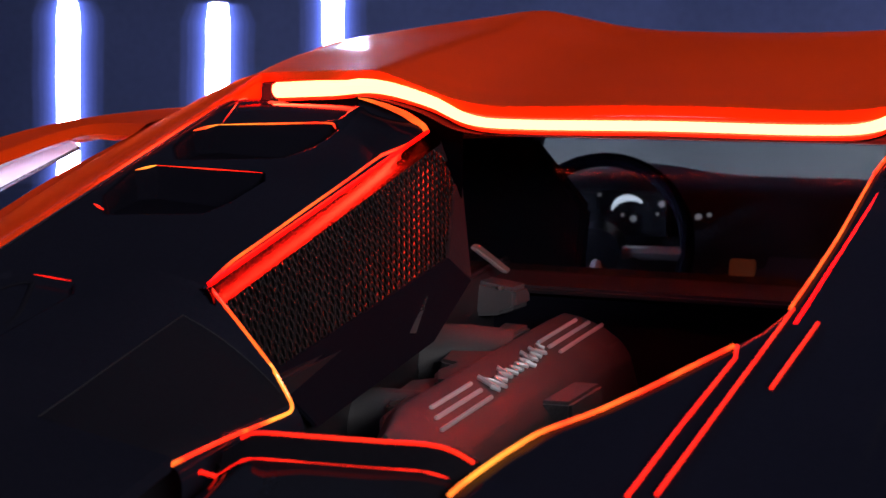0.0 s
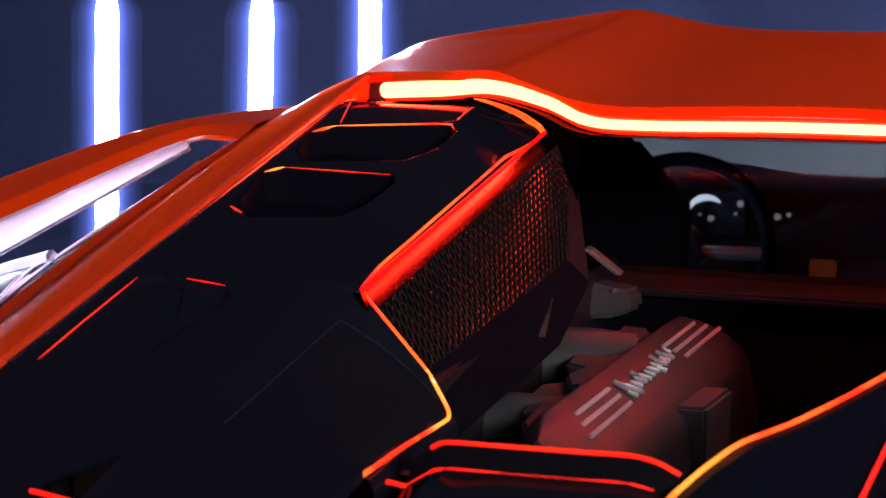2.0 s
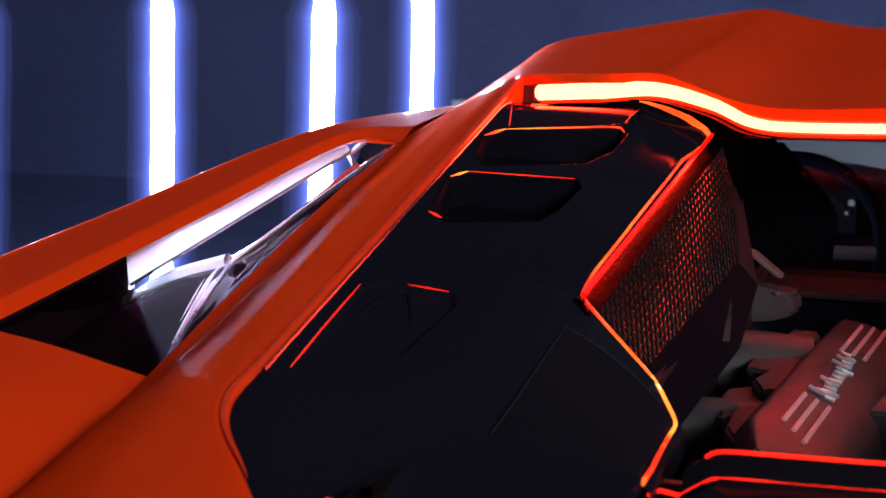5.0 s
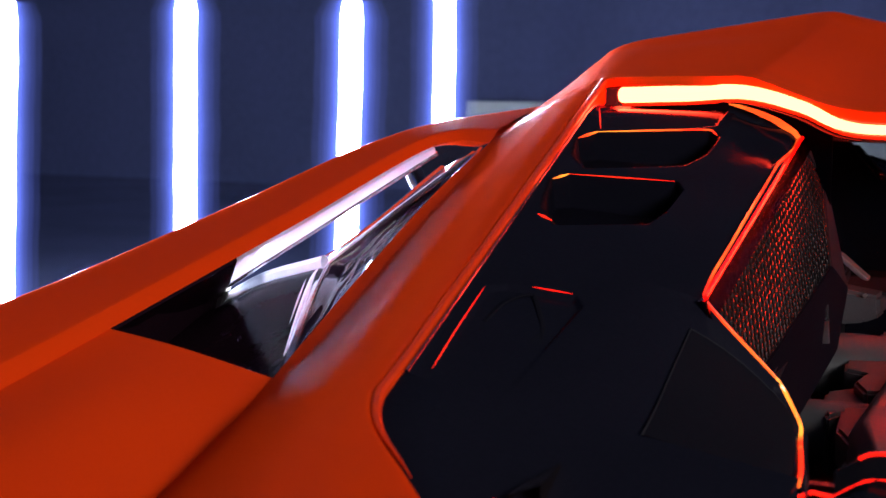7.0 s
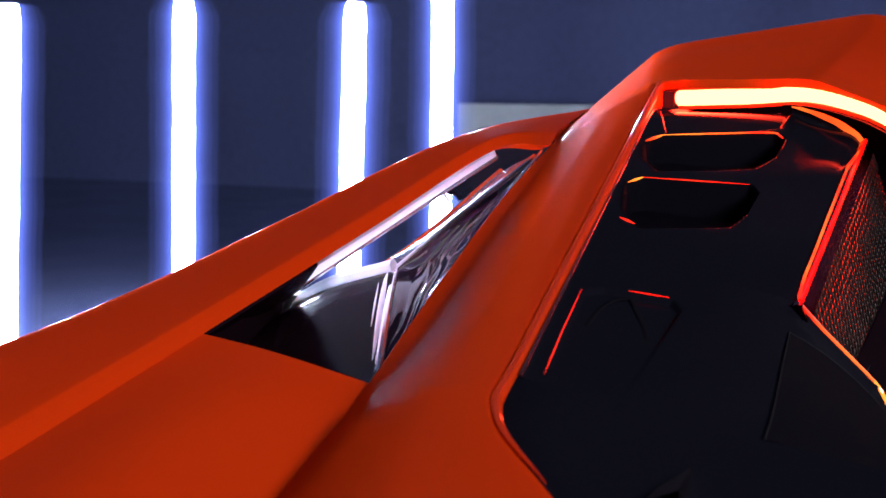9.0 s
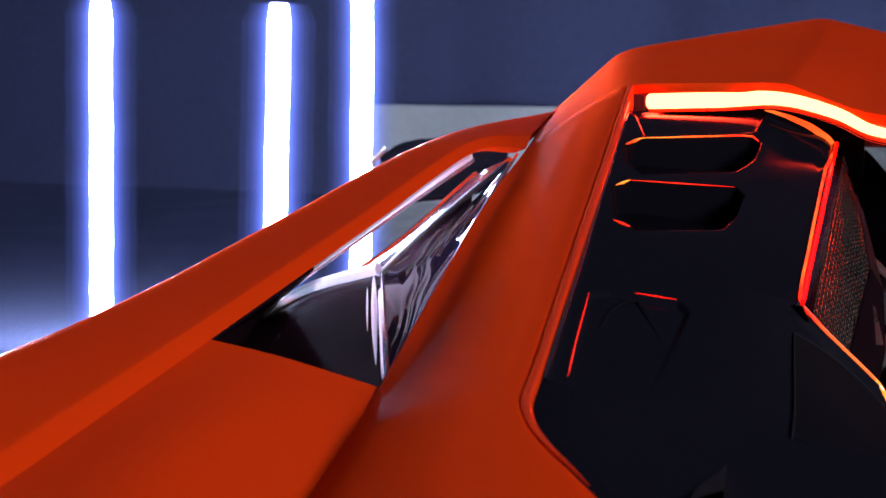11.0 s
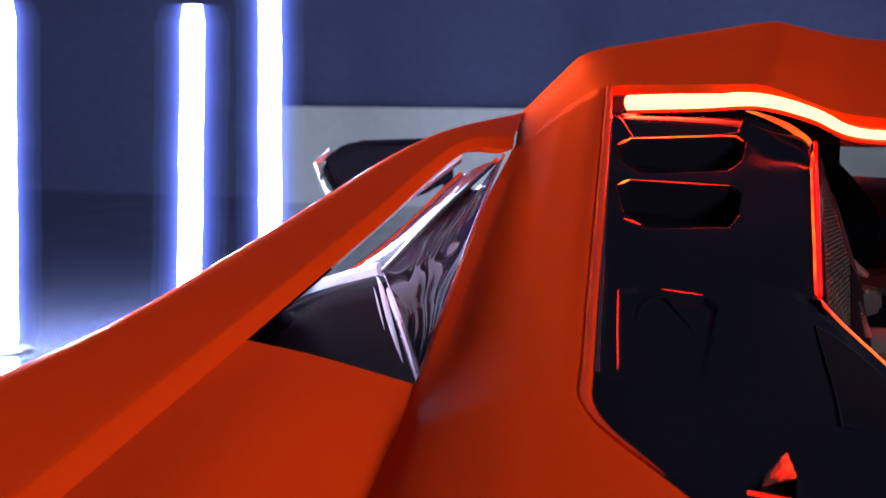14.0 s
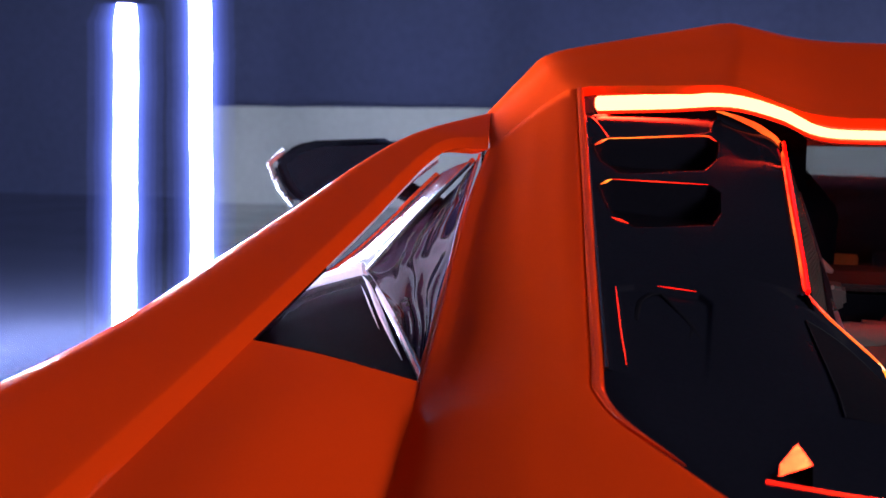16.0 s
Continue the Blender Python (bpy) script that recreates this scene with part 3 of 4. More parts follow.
def engine_deck(s):
    """Black deck panel with its louvres, mesh side and glowing lines for the light mirrored in its edge."""
    e = new("engine_deck")
    e.parent = car
    web, rim = [], []
    for y, x, z, yo in EDGE[s]:
        edge = Vector(deck(s * x, y)) if z is None else Vector((s * x, y, z))
        rim.append(edge)
        lane = Vector(deck(s * deck_hole(yo)[1], yo))
        pts = []
        for k in range(13):
            q, w = edge.lerp(lane, k / 12), 1 - k / 12
            full = deck(q.x, q.y)[2]
            if yo < 1.03:
                q.z = full + (edge.z - deck(edge.x, edge.y)[2]) * w ** 2.2
            else:
                # the web rolls over at its edge
                flat = 0.660 + 0.149 * abs(q.x) + 0.234 * q.y
                q.z = flat + (full - flat) * (1 - w) ** 2 + (edge.z - flat) * w ** 9
            pts.append(q)
        web.append([pts[0] + Vector((-s * 0.0050, 0.003, -0.020)), pts[0] + Vector((-s * 0.0048, 0.003, -0.009)), pts[0] + Vector((-s * 0.0030, 0.002, -0.0028))] + pts)
    cut = [k for k, q in enumerate(EDGE[s]) if q[0] < 1.03][0]
    part("deck_web", sheet(finer(web[:cut + 1])), DECK, e, angle=60)
    part("deck_tongue", sheet(web[cut:]), DECK, e, angle=80)
    # rear part of the deck, in one piece
    rear = []
    for y in (0.80, 0.78, 0.74, 0.70, 0.66, 0.62, 0.58):
        x0, x1 = EDGE[s][-1][1], deck_outer(max(y, 0.746)) - 0.008 if y > 0.74 else 0.322 - 0.125 * (0.746 - y) / 0.136
        row = [Vector(deck(s * (x0 + (x1 - x0) * k / 8), y)) for k in range(9)]
        rear.append(row + [row[-1] + Vector((s * 0.02, -0.01, -0.012))])
    part("deck_tail", sheet(rear, 0.008), DECK, e, angle=50)
    # louvred panel with its scoops, and the dark joint beside the orange beam
    panel = part("louvre_panel", louvre_panel(s), DECK, e, angle=180)
    panel.data.materials.append(MATTE)
    # gloss rod added so the panel's edge mirrors a thin red line
    part("panel_edge", rod([Vector(deck(s * (deck_outer(y) - 0.010), y, 0.001)) for y in np.linspace(1.50, 0.80, 36)], 0.0014, 8), LIP, e, "polished black edge")
    joint = [[Vector(deck(s * (deck_outer(y) + k), y, -0.016)) for k in (-0.016, 0.0, 0.022)] for y in np.linspace(1.53, 0.75, 12)]
    part("panel_joint", sheet(joint, 0.004), MATTE, e)
    head = []
    for x in np.linspace(0.475, 0.207, 14):
        y = float(np.interp(x, (0.20, 0.235, 0.289, 0.36, 0.44), (1.502, 1.494, 1.486, 1.522, 1.554))) + 0.004
        top = float(np.interp(x, (0.20, 0.235, 0.289), (1.048, 1.066, 1.084)))
        head.append([Vector((s * x, y, top)), Vector((s * x, y + 0.003, top - 0.02)), Vector((s * x, y + 0.004, 1.035 if x > 0.30 else 0.93))])
    part("louvre_header", sheet(head, (0, 0.004, 0)), HEADM, e, angle=60)
    # glowing rods for the brake light mirrored in the recesses' rolled front lips
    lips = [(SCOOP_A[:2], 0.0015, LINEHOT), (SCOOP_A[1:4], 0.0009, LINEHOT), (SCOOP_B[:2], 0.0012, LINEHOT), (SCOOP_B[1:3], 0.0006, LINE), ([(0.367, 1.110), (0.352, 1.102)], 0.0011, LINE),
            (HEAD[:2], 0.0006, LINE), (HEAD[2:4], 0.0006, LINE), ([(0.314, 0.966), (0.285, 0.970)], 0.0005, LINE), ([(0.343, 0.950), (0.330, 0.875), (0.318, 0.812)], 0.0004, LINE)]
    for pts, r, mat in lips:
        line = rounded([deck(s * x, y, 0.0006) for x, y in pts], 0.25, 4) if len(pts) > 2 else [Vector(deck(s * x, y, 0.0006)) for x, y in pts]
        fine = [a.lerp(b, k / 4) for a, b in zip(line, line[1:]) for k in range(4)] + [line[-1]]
        part("lip", rod(fine, [r * min(1.0, 0.3 + 0.35 * min(k, len(fine) - 1 - k)) for k in range(len(fine))], 10), mat, e, "thin glowing rod in place of a lip reflection")
    # braces seen in the sunk pane
    for pts in (((0.310, 0.960), (0.296, 0.934), (0.283, 0.907), (0.2625, 0.8425)), ((0.283, 0.900), (0.286, 0.8414), (0.285, 0.8037)), ((0.322, 0.900), (0.3235, 0.935), (0.318, 0.955), (0.310, 0.962))):
        part("brace", rod(smooth_curve([deck(s * x, y, -0.003) for x, y in pts], 5), 0.0020, 8, flat=0.5), FIELD, e, "dull dark brace")
    # raised dull field on the tongue
    if s < 0:
        field = []
        for row in web[-5:]:
            lane = [row[3 + j].lerp(row[4 + j], 0.5) + Vector((0, 0, 0.0016)) for j in range(7)]
            field.append([lane[0] + Vector((0.002, 0, -0.0030))] + lane + [lane[-1] + Vector((-0.002, 0, -0.0030))])
        part("tongue_field", sheet(field), FIELD, e, "raised field", angle=60)
        part("field_edge", rod([r[-2] for r in field[::-1]] + [field[0][k] for k in range(6, 0, -1)], 0.0005, 8), SEAM, e, "thin rolled edge of the field")
    # raised pad added on the tail, tilted to mirror the brake light at the camera
    if s < 0:
        x0, rows = -0.219, []
        for y in np.linspace(0.694, 0.754, 12):
            rise = 0.010 * (y - 0.712) + 0.205 * (y - 0.712) ** 2 - 0.234 * (y - 0.712)
            wide = 0.018 * (1 - 0.5 * (y - 0.694) / 0.060)
            top = [Vector(deck(x0 + wide * k / 4, y, 0.0055)) + Vector((0, 0, rise + (0.40 + 0.149) * wide * (k / 4 - 0.5))) for k in range(5)]
            rows.append([top[0] + Vector((0, 0, -0.006))] + top + [top[-1] + Vector((0.0004, 0, -0.016))])
        part("glint_fin", sheet(rows), GLINT, e, "added metal fin tilted to mirror the brake light", angle=25)
    # edges that mirror the brake light, drawn as glowing lines
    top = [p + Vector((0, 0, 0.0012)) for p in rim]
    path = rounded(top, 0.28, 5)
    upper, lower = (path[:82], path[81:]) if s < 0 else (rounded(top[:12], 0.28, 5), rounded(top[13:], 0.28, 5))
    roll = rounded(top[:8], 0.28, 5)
    part("reflection_line", rod(roll, [0.0016 + 0.0022 * math.sin(math.pi * min(1.0, k / (0.85 * len(roll)))) for k in range(len(roll))], 10), LINEMID, e, "glowing rod in place of a rolled-edge reflection")
    part("reflection_line", rod(upper, 0.0012, 8), LINEMID, e, "thin glowing line in place of an edge reflection")
    part("reflection_line", rod(lower, 0.0014, 8), LINEHOT, e, "thin glowing line in place of an edge reflection")
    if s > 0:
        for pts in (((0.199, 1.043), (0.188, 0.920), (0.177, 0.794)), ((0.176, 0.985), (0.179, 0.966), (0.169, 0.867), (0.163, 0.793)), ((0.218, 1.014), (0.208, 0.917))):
            part("reflection_line", rod([Vector(deck(x, y, 0.001)) for x, y in pts], 0.0012, 6), LINE, e, "thin glowing line in place of an edge reflection")
    part("reflection_line", rod([Vector(deck(s * x, y, 0.001)) for x, y in ((0.226, 0.692), (0.19, 0.695), (0.15, 0.70))], 0.0011, 6), LINE, e, "thin glowing line in place of an edge reflection")
    mesh_side(s, e)


PANEL_A, PANEL_B, PANEL_C = (0.234, 1.475, 1.036), (0.207, 1.020, 0.927), (0.185, 1.20, 0.88)


def mesh_side(s, e):
    """Perforated panel that stands under the deck's inner edge."""
    a, b, c = [Vector((s * q[0], q[1], q[2])) for q in (PANEL_A, PANEL_B, PANEL_C)]
    u = (a - b).normalized()
    v = (c - b) - (c - b).dot(u) * u
    v.normalize()
    w = u.cross(v).normalized()
    if w.x * s > 0:
        w = -w

    def at(p, q, out=0.0):
        return b + u * p + v * q + w * out

    m = part("mesh_panel", mesh_field(at), MESHM, e, "dark metal panel perforated with upright oval holes", smooth=False)
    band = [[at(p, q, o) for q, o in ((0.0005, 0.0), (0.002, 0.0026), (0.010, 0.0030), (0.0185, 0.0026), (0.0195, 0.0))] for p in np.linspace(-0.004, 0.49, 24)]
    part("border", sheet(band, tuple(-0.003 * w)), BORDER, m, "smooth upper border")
    skirt = [at(0.030, 0.060, 0.002), at(0.044, 0.0825, 0.002), at(0.40, 0.114, 0.002), at(0.43, 0.150, 0.002), at(0.30, 0.165, 0.002), at(0.055, 0.140, 0.002), at(0.012, 0.06, 0.002)]
    part("skirt", slab(skirt, -0.004 * w, 0.0012), MATTE, m, "smooth lower skirt")
    front = [at(0.474, 0.016, 0.002), at(0.492, 0.014, 0.002), at(0.516, 0.052, 0.002), at(0.430, 0.150, 0.002), at(0.398, 0.114, 0.002), at(0.500, 0.052, 0.002)]
    part("front_border", slab(front, -0.004 * w, 0.0010), SATIN, m)
    part("backing", slab([at(-0.002, 0.005, -0.0025), at(0.485, 0.005, -0.0025), at(0.505, 0.052, -0.0025), at(0.40, 0.12, -0.0025), at(0.045, 0.09, -0.0025)], -0.003 * w), MATTE, m, smooth=False)
    # red line added here; its glow reddens the border beside it
    part("reflection_line", rod([at(p, 0.0, 0.003) for p in np.linspace(0.0, 0.47, 12)], 0.0018, 6), DEEPRED, m, "thin glowing line in place of an edge reflection")


def mesh_field(at):
    """Sheet with staggered upright oval holes: each cell is a rhombus round its hole, with the hole's wall behind it."""
    pu, pv = 0.0135, 0.0060
    ring = [(math.cos(math.pi * i / 4), math.sin(math.pi * i / 4)) for i in range(8)]
    rim = [(0.5 * pu, 0), (0.25 * pu, 0.5 * pv), (0, pv), (-0.25 * pu, 0.5 * pv), (-0.5 * pu, 0), (-0.25 * pu, -0.5 * pv), (0, -pv), (0.25 * pu, -0.5 * pv)]
    verts, faces = [], []
    for r in range(26):
        for k in range(37):
            p, q = -0.004 + (k + 0.5 * (r % 2)) * pu, 0.019 + (r + 0.5) * pv
            low = 0.081 + 0.09 * p
            back = 0.008 + 0.47 * (q - 0.02)
            front = 0.478 + 0.9 * (q - 0.02) if q < 0.052 else 0.507 - 1.73 * (q - 0.052)
            if not (back < p < front and q < low):
                continue
            n = len(verts)
            hole = [(0.0029 * x, 0.0043 * y) for x, y in ring]
            for outline, out in ((rim, 0.0), ([(1.12 * x, 1.12 * y) for x, y in hole], 0.0009), (hole, 0.0004), (hole, -0.0016)):
                verts += [at(p + x - 0.25 * y, q + y, out) for x, y in outline]
            for i in range(8):
                j = (i + 1) % 8
                faces += [(n + 8 * m + i, n + 8 * m + j, n + 8 * m + 8 + j, n + 8 * m + 8 + i) for m in range(3)]
    me = bpy.data.meshes.new("tmp")
    me.from_pydata(verts, [], faces)
    bm = bmesh.new()
    bm.from_mesh(me)
    bpy.data.meshes.remove(me)
    return bm


for s in (-1, 1):
    engine_deck(s)


def tail_bar():
    """Black bar across the rear of the engine bay, with glowing lines for reflections on its upper and lower edges."""
    e = new("tail_bar")
    e.parent = car
    xs = [-0.078, -0.066, -0.056, -0.02, 0.02, 0.046, 0.060, 0.072]
    top = [0.860, 0.868, 0.872, 0.8735, 0.875, 0.876, 0.874, 0.869]
    rows = [[Vector((x, 0.850, z - 0.03)), Vector((x, 0.838, z)), Vector((x, 0.829, z)), Vector((x, 0.824, z - 0.013)), Vector((x, 0.80, z - 0.020)), Vector((x, 0.74, z - 0.035))] for x, z in zip(xs, top)]
    part("bar", sheet([rounded(r, 0.2, 3) for r in rows], (0, 0, -0.01)), BLACK, e, angle=50)
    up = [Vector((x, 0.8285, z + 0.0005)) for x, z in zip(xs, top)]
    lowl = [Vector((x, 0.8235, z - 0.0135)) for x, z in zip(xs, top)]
    part("reflection_line", rod(smooth_curve(up[1:], 4), 0.0011, 8), LINE, e, "thin glowing line in place of an edge reflection")
    part("reflection_line", rod(smooth_curve(lowl[:-1], 4), 0.0011, 8), LINE, e, "thin glowing line in place of an edge reflection")
    part("reflection_line", rod([lowl[0] + Vector((-0.020, 0.008, -0.004)), lowl[0] + Vector((-0.012, 0.002, 0.001)), lowl[0]], 0.0013, 8), LINE, e, "thin glowing line in place of an edge reflection")


tail_bar()


# ---------------------------------------------------------------- engine bay
def engine_bay():
    e = new("engine_bay")
    e.parent = car
    part("bay_floor", box(-0.26, 0.26, 0.86, 1.66, 0.60, 0.62), SATIN, e, smooth=False)
    for s in (-1, 1):
        part("bay_wall", slab([(s * 0.175, 0.90, 0.62), (s * 0.20, 1.66, 0.62), (s * 0.205, 1.66, 0.90), (s * 0.165, 0.98, 0.85)], (s * 0.01, 0, 0), 0.003), BLACK if s > 0 else SATIN, e)
    part("bulkhead", box(-0.30, 0.30, 1.60, 1.625, 0.62, 0.868, 0.004), MATTE, e, "black bulkhead under the rear window")
    part("sill", slab([(-0.30, 1.585, 0.868), (0.30, 1.585, 0.868), (0.30, 1.66, 0.885), (-0.30, 1.66, 0.885)], (0, 0, 0.008), 0.003), SATIN, e)
    part("rear_wall", box(-0.17, 0.17, 0.85, 0.865, 0.62, 0.845, 0.003), SATIN, e)
    br = slab([(-0.290, 1.545, 0.835), (-0.175, 1.545, 0.848), (-0.158, 1.545, 0.856), (-0.160, 1.545, 0.877), (-0.225, 1.545, 0.886), (-0.290, 1.545, 0.890)], (0, 0.05, 0), 0.004)
    b = part("bracket", br, BRACKET, e, "grey plastic corner bracket")
    for x, z in ((-0.225, 0.884), (-0.174, 0.877)):
        part("bolt", rod([(x, 1.546, z), (x, 1.540, z)], 0.0022, 8), ALU, b)
    part("strut", slab([(-0.206, 1.53, 0.918), (-0.198, 1.53, 0.918), (-0.172, 1.56, 0.890), (-0.180, 1.56, 0.890)], (0, 0.012, 0.004), 0.002), ALU, e)
    part("blade", slab([(-0.1838, 1.360, 0.8838), (-0.1778, 1.360, 0.8878), (-0.1653, 1.303, 0.8601), (-0.1723, 1.303, 0.8596)], (-0.003, 0.004, 0), 0.0008), ALU, e, "pale metal blade")


engine_bay()


def engine_cover():
    e = new("engine_cover")
    e.parent = car
    lift = lambda y: 0.0655 * (y - 1.15) - 0.06 * max(0, 1.13 - y)
    prof = [(-0.126, 0.765), (-0.122, 0.816), (-0.110, 0.8300), (-0.088, 0.8265), (-0.066, 0.8180), (-0.048, 0.8060), (-0.036, 0.790), (-0.031, 0.74)]
    rows = []
    for y in (1.075, 1.09, 1.11, 1.14, 1.20, 1.30, 1.40, 1.50, 1.555, 1.575, 1.585, 1.588):
        back = max(0.0, (y - 1.54) / 0.048)
        rows.append(rounded([Vector((x + 0.018 * max(0, 1.14 - y) / 0.06 * (x < -0.1), y, (z + lift(y)) - 0.07 * back ** 3 * (z > 0.77))) for x, z in prof], 0.22, 3))
    part("cover", sheet(rows, (0, 0, -0.02)), CAST, e, "dark grey ribbed engine cover", angle=40)

    def top_z(x, y):
        return float(np.interp(x, [p[0] for p in prof[1:-1]], [p[1] for p in prof[1:-1]])) + lift(y)

    for x, ya, yb, yc, yd in ((-0.0875, 1.152, 1.238, 1.408, 1.528), (-0.0775, 1.138, 1.235, 1.410, 1.540), (-0.0670, 1.124, 1.232, 1.412, 1.552)):
        for y0, y1 in ((ya, yb), (yc, yd)):
            z0, z1 = top_z(x, y0) - 0.0015, top_z(x, y1) - 0.0015
            part("rib", slab([(x - 0.0019, y0, z0), (x + 0.0019, y0, z0), (x + 0.0019, y1, z1), (x - 0.0019, y1, z1)], (0, 0, 0.004), 0.001), RIBM, e, "raised bright metal rib")
    # raised wordmark, drawn as a plain flowing ribbon
    pts = []
    n = 60
    for k in range(n + 1):
        t = k / n
        y = 1.245 + 0.150 * t
        amp = 0.0050 if 0.12 < t < 0.97 else 0.0085
        x = -0.0735 - 0.003 * t + amp * math.sin(2 * math.pi * 11 * t) + 0.0005 * math.sin(17 * t)
        pts.append(Vector((x, y + 0.0012 * math.cos(2 * math.pi * 11 * t), top_z(x, y) + 0.0030)))
    part("wordmark", rod(pts, 0.0013, 6, flat=1.6), RIBM, e, "raised bright metal ribbon-like wordmark")
    for t, dx in ((0.03, -0.014), (0.30, -0.011), (0.62, 0.009), (0.72, -0.011), (0.86, -0.010)):
        y, x = 1.245 + 0.150 * t, -0.0735 - 0.003 * t
        part("wordmark_stroke", rod([(x + dx, y + 0.004, top_z(x + dx, y) + 0.0030), (x, y, top_z(x, y) + 0.0030)], 0.0015, 6, flat=1.6), RIBM, e)
    # stepped lugs on the outboard side
    for z, drop, pts in ((0.820, 0.05, ((-0.168, 1.407), (-0.143, 1.436), (-0.118, 1.40), (-0.116, 1.322), (-0.159, 1.342))), (0.822, 0.05, ((-0.143, 1.293), (-0.135, 1.347), (-0.111, 1.364), (-0.106, 1.265), (-0.128, 1.257))),
                         (0.812, 0.05, ((-0.160, 1.236), (-0.165, 1.289), (-0.135, 1.319), (-0.120, 1.268), (-0.148, 1.202))), (0.815, 0.03, ((-0.134, 1.160), (-0.141, 1.226), (-0.120, 1.237), (-0.105, 1.186), (-0.090, 1.127), (-0.118, 1.125))),
                         (0.829, 0.05, ((-0.140, 1.401), (-0.148, 1.481), (-0.118, 1.477), (-0.117, 1.409)))):
        part("lug", slab([(x, y, z + 0.0655 * (y - 1.15)) for x, y in pts], (0, 0, -drop), 0.003), LUG, e)
    part("runner", rod([(-0.216, 1.221, 0.797), (-0.211, 1.222, 0.797), (-0.17, 1.232, 0.797), (-0.12, 1.245, 0.795)], [0.021, 0.0255, 0.026, 0.026], 24), LUG, e, "round intake runner")
    part("runner", rod([(-0.206, 1.398, 0.822), (-0.200, 1.400, 0.822), (-0.16, 1.412, 0.822), (-0.12, 1.425, 0.818)], [0.028, 0.0335, 0.034, 0.034], 24), LUG, e, "round intake runner")
    part("block", box(-0.128, -0.098, 1.115, 1.14, 0.74, 0.796, 0.006), PLATE, e, "speckled cast block")
    part("block", slab([(-0.047, 1.290, 0.74), (-0.022, 1.305, 0.74), (-0.022, 1.305, 0.811), (-0.047, 1.290, 0.813)], (0.004, 0.085, 0.004), 0.003), PLATE, e, "speckled cast block")
    part("fin", slab([(-0.018, 1.15, 0.76), (-0.006, 1.20, 0.79), (-0.016, 1.20, 0.74)], (0.004, 0.01, 0), 0.001), SATIN, e)


engine_cover()


# ---------------------------------------------------------------- cabin
def cabin():
    e = new("cabin")
    e.parent = car
    part("cabin_floor", box(-0.66, 0.66, 1.63, 3.2, 0.30, 0.32), SATIN, e, smooth=False)
    for s in (-1, 1):
        part("cabin_side", slab([(s * 0.62, 1.63, 0.32), (s * 0.62, 2.95, 0.32), (s * 0.62, 2.95, 0.80), (s * 0.62, 2.6, 0.80), (s * 0.60, 1.92, 0.84), (s * 0.53, 1.80, 1.03), (s * 0.53, 1.63, 1.03)], (s * 0.02, 0, 0)), SATIN, e, smooth=False)
        part("windscreen_pillar", rod([(s * 0.545, 2.72, 1.055), (s * 0.60, 2.85, 0.98), (s * 0.66, 3.10, 0.88)], 0.030, 8), SATIN, e)
        part("rear_quarter", slab([(s * 0.24, 1.60, 0.87), (s * 0.56, 1.66, 0.87), (s * 0.56, 1.60, 1.06), (s * 0.25, 1.54, 1.03)], (0, 0.02, 0)), SATIN, e, smooth=False)
    part("header", box(-0.56, 0.56, 1.555, 1.70, 1.034, 1.044, 0.003), SATIN, e)
    rows = []
    for x in np.linspace(-0.62, 0.62, 25):
        hump = 0.020 * math.exp(-((x + 0.366) / 0.10) ** 2)
        rows.append(rounded([Vector((x, 2.62, 0.60)), Vector((x, 2.66, 0.86)), Vector((x, 2.72, 0.945 + hump)), Vector((x, 2.95, 0.962 + hump)), Vector((x, 3.2, 0.93)), Vector((x, 3.2, 0.5))], 0.25, 3))
    part("dashboard", sheet(rows, (0, 0, -0.01)), SATIN, e, "black dashboard")
    part("console", slab([(-0.10, 2.0, 0.60), (0.10, 2.0, 0.60), (0.10, 2.64, 0.84), (-0.10, 2.64, 0.84)], (0, 0, -0.2), 0.02), SATIN, e)
    disp = [(-0.331 + 0.032 * math.cos(a), 2.636, 0.896 + 0.027 * math.sin(a)) for a in np.linspace(0.25 * math.pi, 0.95 * math.pi, 14)]
    c = part("instrument_cluster", box(-0.47, -0.26, 2.645, 2.665, 0.855, 0.935, 0.006), SATIN, e)
    part("display_arc", rod(disp, [0.002 + 0.004 * math.sin(math.pi * k / 13) for k in range(14)], 8), SCREEN, c, "bright curved instrument display")
    for x, z, r in ((-0.274, 0.914, 0.006), (-0.282, 0.896, 0.003), (-0.325, 0.886, 0.006), (-0.209, 0.894, 0.006), (-0.190, 0.898, 0.004), (-0.227, 0.866, 0.004), (-0.388, 0.926, 0.003), (-0.345, 0.892, 0.003)):
        part("indicator", rod([(x, 2.640, z), (x, 2.646, z)], r, 10), DIM, c)
    part("console_screen", box(-0.150, -0.105, 2.63, 2.642, 0.785, 0.825, 0.003), AMBER, e, "dim amber centre screen")
    w = new("steering_wheel")
    w.parent = e
    ring = [(-0.366 + 0.158 * math.cos(a), 2.56 + 0.05 * math.sin(a), 0.835 + 0.155 * math.sin(a)) for a in np.linspace(0, 2 * math.pi, 41)]
    part("rim", rod(ring, 0.013, 10, cap=False), MATTE, w)
    for a in (0.0, math.pi, -math.pi / 2):
        part("spoke", rod([(-0.366, 2.57, 0.83), (-0.366 + 0.15 * math.cos(a), 2.56 + 0.05 * math.sin(a), 0.835 + 0.15 * math.sin(a))], 0.012, 8), ALU, w)
    part("hub", rod([(-0.366, 2.55, 0.83), (-0.366, 2.59, 0.84)], 0.045, 20), SATIN, w)
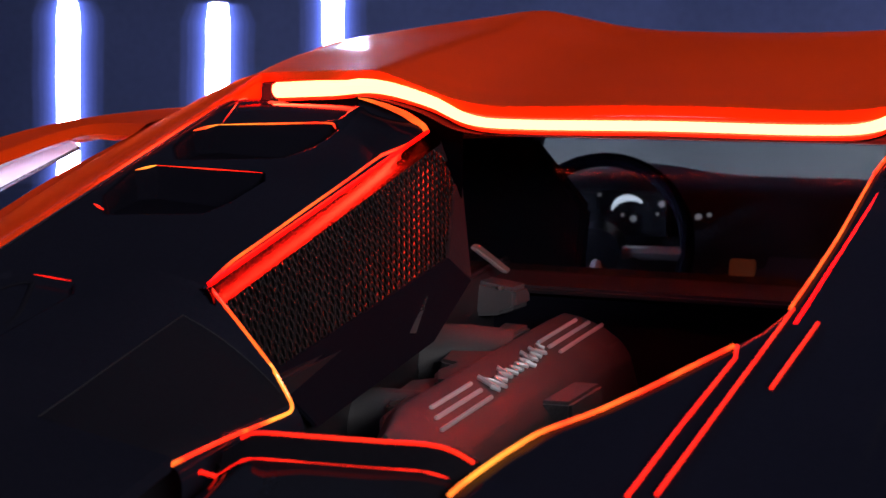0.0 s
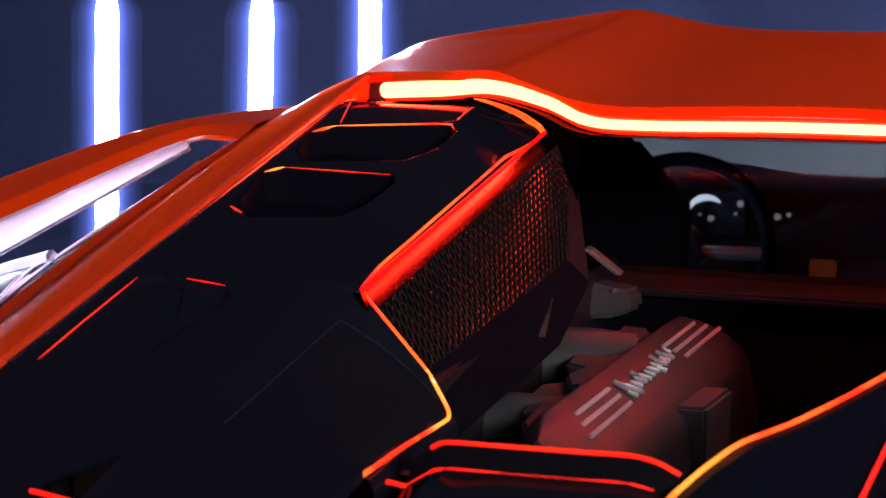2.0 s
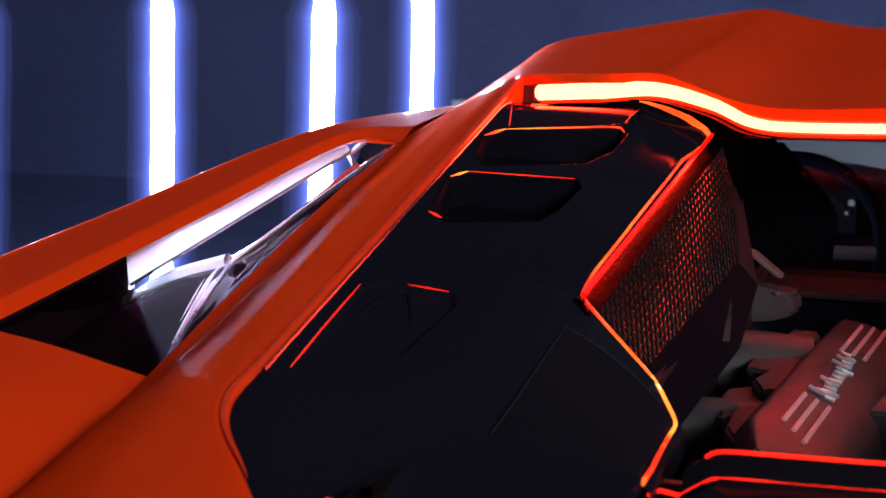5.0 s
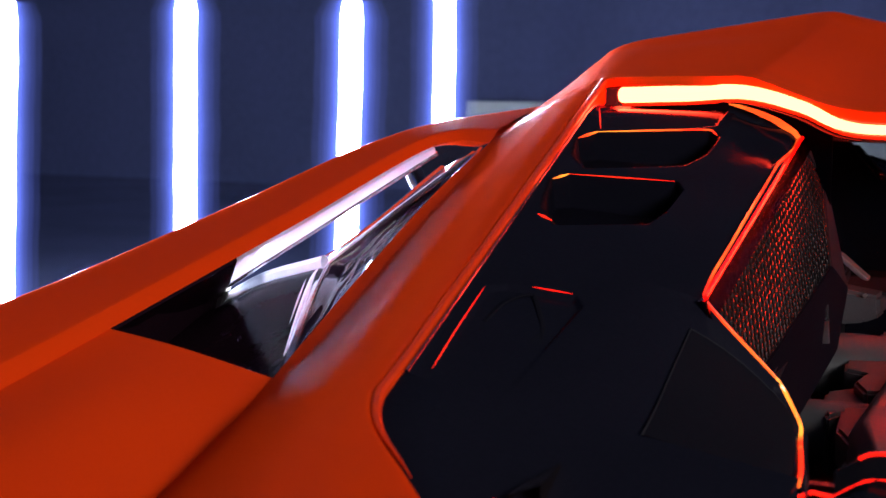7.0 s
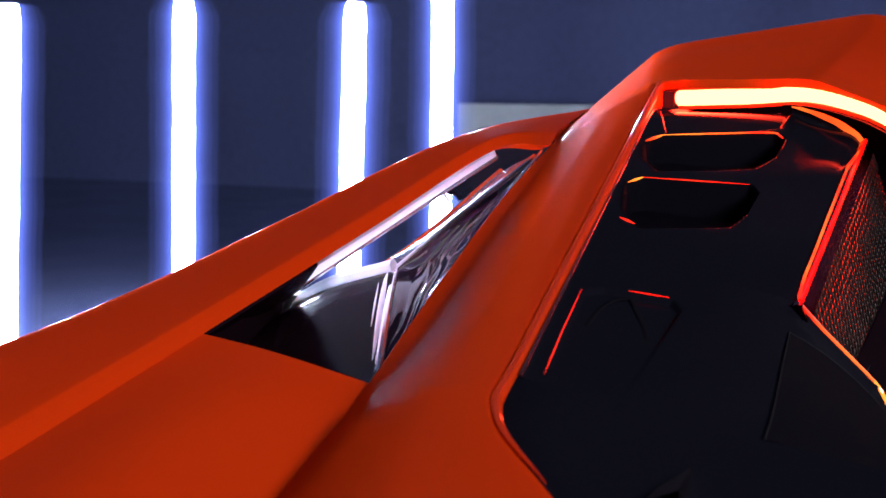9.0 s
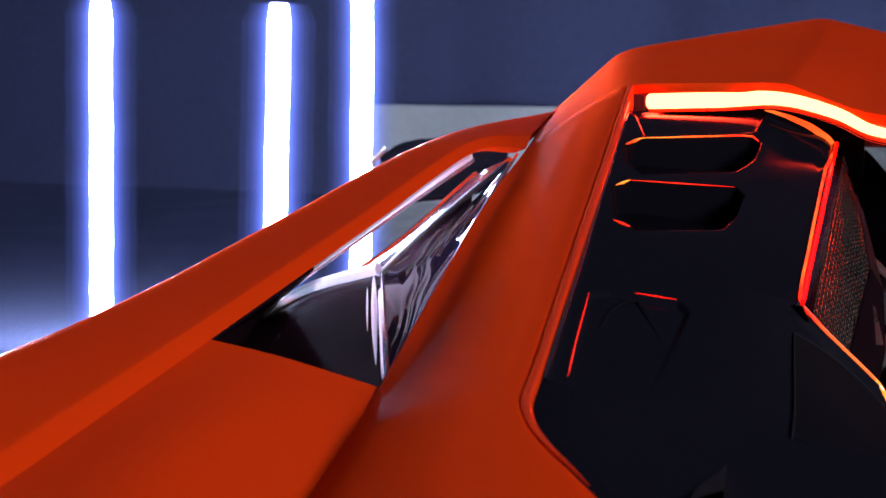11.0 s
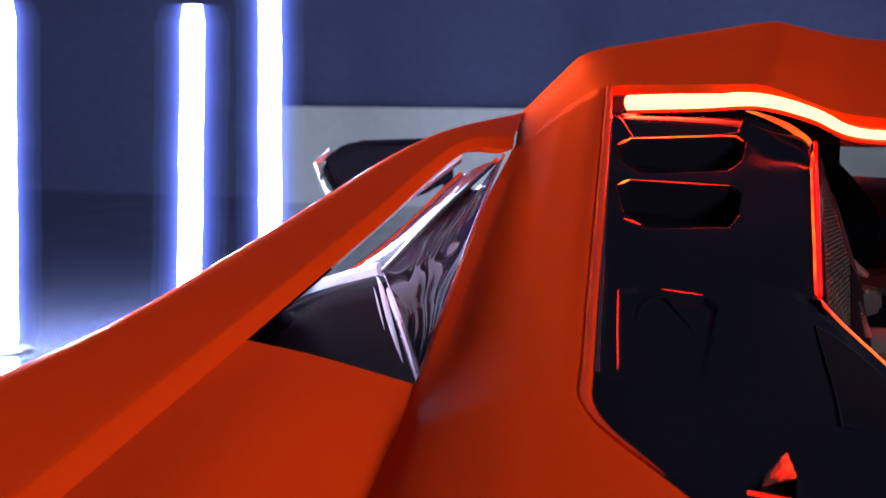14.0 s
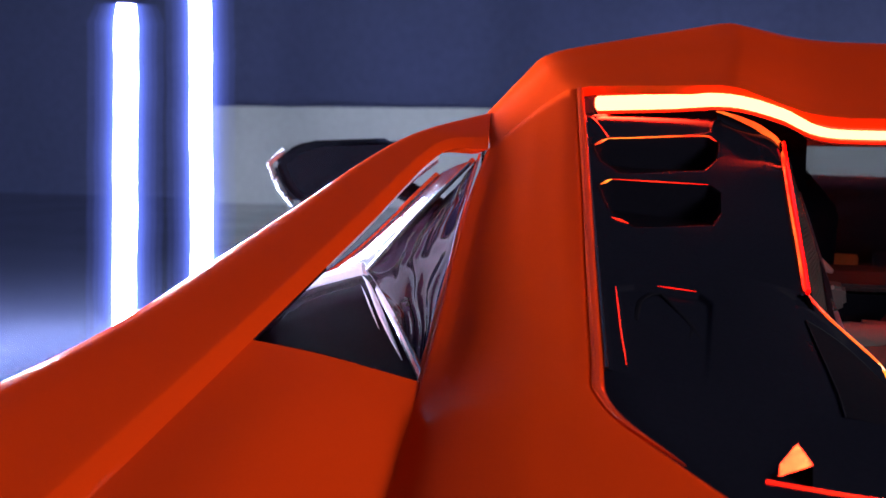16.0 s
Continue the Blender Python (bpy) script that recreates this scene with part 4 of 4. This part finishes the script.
    for s in (-1, 1):
        shell = [(0.56, 0.70), (0.56, 1.020), (0.2347, 1.0315), (0.1947, 0.9874), (0.1623, 0.9482), (0.1664, 0.9009), (0.172, 0.70)]
        part("headrest_shell", slab([(s * x, 1.80, z) for x, z in shell], (0, 0.03, 0), 0.006), MATTE, e, "black seat shell behind the rear window")
    for x in (-0.366, 0.366):
        seat = [[Vector((x + dx, y, z - 0.02 * abs(dx) / 0.2)) for dx in (-0.23, -0.18, 0.0, 0.18, 0.23)] for y, z in ((1.80, 0.86), (1.86, 0.72), (1.92, 0.52), (2.2, 0.44), (2.40, 0.46))]
        part("seat", sheet([smooth_curve(r, 4) for r in seat], (0, -0.05, -0.06)), SATIN, e, "black bucket seat")
    pane = slab([(-0.50, 1.660, 1.032), (0.50, 1.660, 1.032), (0.50, 1.632, 0.884), (-0.50, 1.632, 0.884)], (0, 0.004, 0.001))
    g = part("rear_window", pane, GLASS, car, "clear rear window pane", smooth=False)
    g.visible_shadow = False


cabin()


def door_mirror(s):
    e = new("door_mirror")
    e.parent = car
    out = [(-1.236, 0.972), (-1.205, 1.000), (-1.160, 1.018), (-1.012, 1.025), (-0.985, 1.008), (-0.985, 0.945), (-1.05, 0.905), (-1.185, 0.890), (-1.215, 0.925)]
    out = [(-s * x, 2.60, z) for x, z in out]
    part("shell", slab(out, (0, 0.10, 0), 0.012, 3), BLACK, e)
    part("mirror_glass", slab([(x * 0.985 - s * 0.017, 2.598, 0.957 + (z - 0.957) * 0.82) for x, y, z in out], (0, -0.004, 0)), DARKGLASS, e, smooth=False)
    part("edge_trim", rod([(-s * x, 2.595, z) for x, z in ((-1.205, 1.000), (-1.236, 0.972), (-1.215, 0.925), (-1.185, 0.890))], 0.006, 8), ALU, e, "bright edge trim")
    part("arm", rod([(s * 0.99, 2.66, 0.93), (s * 0.90, 2.70, 0.88), (s * 0.84, 2.72, 0.82)], 0.022, 10), BLACK, e)


for s in (-1, 1):
    door_mirror(s)


def front_body():
    rows = []
    for y, hw, zc, zs in ((1.90, 0.95, 0.60, 0.72), (2.3, 0.93, 0.62, 0.72), (2.8, 0.93, 0.66, 0.74), (3.15, 0.95, 0.86, 0.80), (3.6, 0.97, 0.78, 0.78), (4.0, 0.95, 0.66, 0.66), (4.25, 0.86, 0.52, 0.50)):
        half = [Vector((0.0, y, zc)), Vector((0.35, y, zc)), Vector((0.70, y, zs + 0.03)), Vector((hw * 0.93, y, zs)), Vector((hw, y, 0.55)), Vector((hw * 0.98, y, 0.22))]
        if y < 3.0:
            half = half[2:]
            rows.append((half, None))
            continue
        rows.append((half, 1))
    hood = [[Vector((-p.x, p.y, p.z)) for p in h[::-1]] + h[1:] for h, k in rows if k]
    part("bonnet", sheet([rounded(r, 0.2, 3) for r in hood], 0.01), ORANGE, car)
    for s in (-1, 1):
        door = [rounded([Vector((s * p.x, p.y, p.z)) for p in (h if k is None else h[2:])], 0.2, 3) for h, k in rows if k is None or h[0].y < 3.2]
        part("door", sheet(door, (-s * 0.01, 0, 0)), ORANGE, car)
        belt = [[Vector((s * 0.70, y, z)), Vector((s * 0.66, y, z + 0.08)), Vector((s * 0.66, y, t))] for y, z, t in ((1.93, 0.75, 1.02), (2.3, 0.75, 0.98), (2.8, 0.77, 0.96))]
        part("side_window", sheet(belt, (-s * 0.004, 0, 0)), GLASS, car, "tinted side window").visible_shadow = False
    part("underbody", box(-0.86, 0.86, -0.30, 4.2, 0.12, 0.24, 0.02), SATIN, car)
    tail = [rounded([Vector((x, 0.30, 0.76 - 0.05 * abs(x))), Vector((x, 0.0, 0.70)), Vector((x, -0.25, 0.62)), Vector((x, -0.32, 0.40)), Vector((x, -0.25, 0.20))], 0.25, 3) for x in np.linspace(-0.93, 0.93, 15)]
    part("tail_panel", sheet(tail, (0, 0.01, -0.004)), BLACK, car)


front_body()


def wheel(x, y, r, width):
    e = new("wheel")
    e.parent = car
    s = 1 if x > 0 else -1
    prof = [(-width / 2, r * 0.66), (-width / 2, r * 0.95), (-width * 0.4, r), (width * 0.4, r), (width / 2, r * 0.95), (width / 2, r * 0.66)]
    ring = [[Vector((x + a, y + b * math.cos(t), r + b * math.sin(t))) for a, b in prof] for t in np.linspace(0, 2 * math.pi, 41)]
    part("tyre", sheet(ring), RUBBER, e)
    part("rim", rod([(x - s * 0.10, y, r), (x + s * width * 0.36, y, r), (x + s * width * 0.40, y, r)], [r * 0.67, r * 0.67, r * 0.3], 32), SATIN, e)


for x, y, r, width in ((-0.80, 0.20, 0.355, 0.34), (0.80, 0.20, 0.355, 0.34), (-0.82, 3.55, 0.34, 0.26), (0.82, 3.55, 0.34, 0.26)):
    wheel(x, y, r, width)
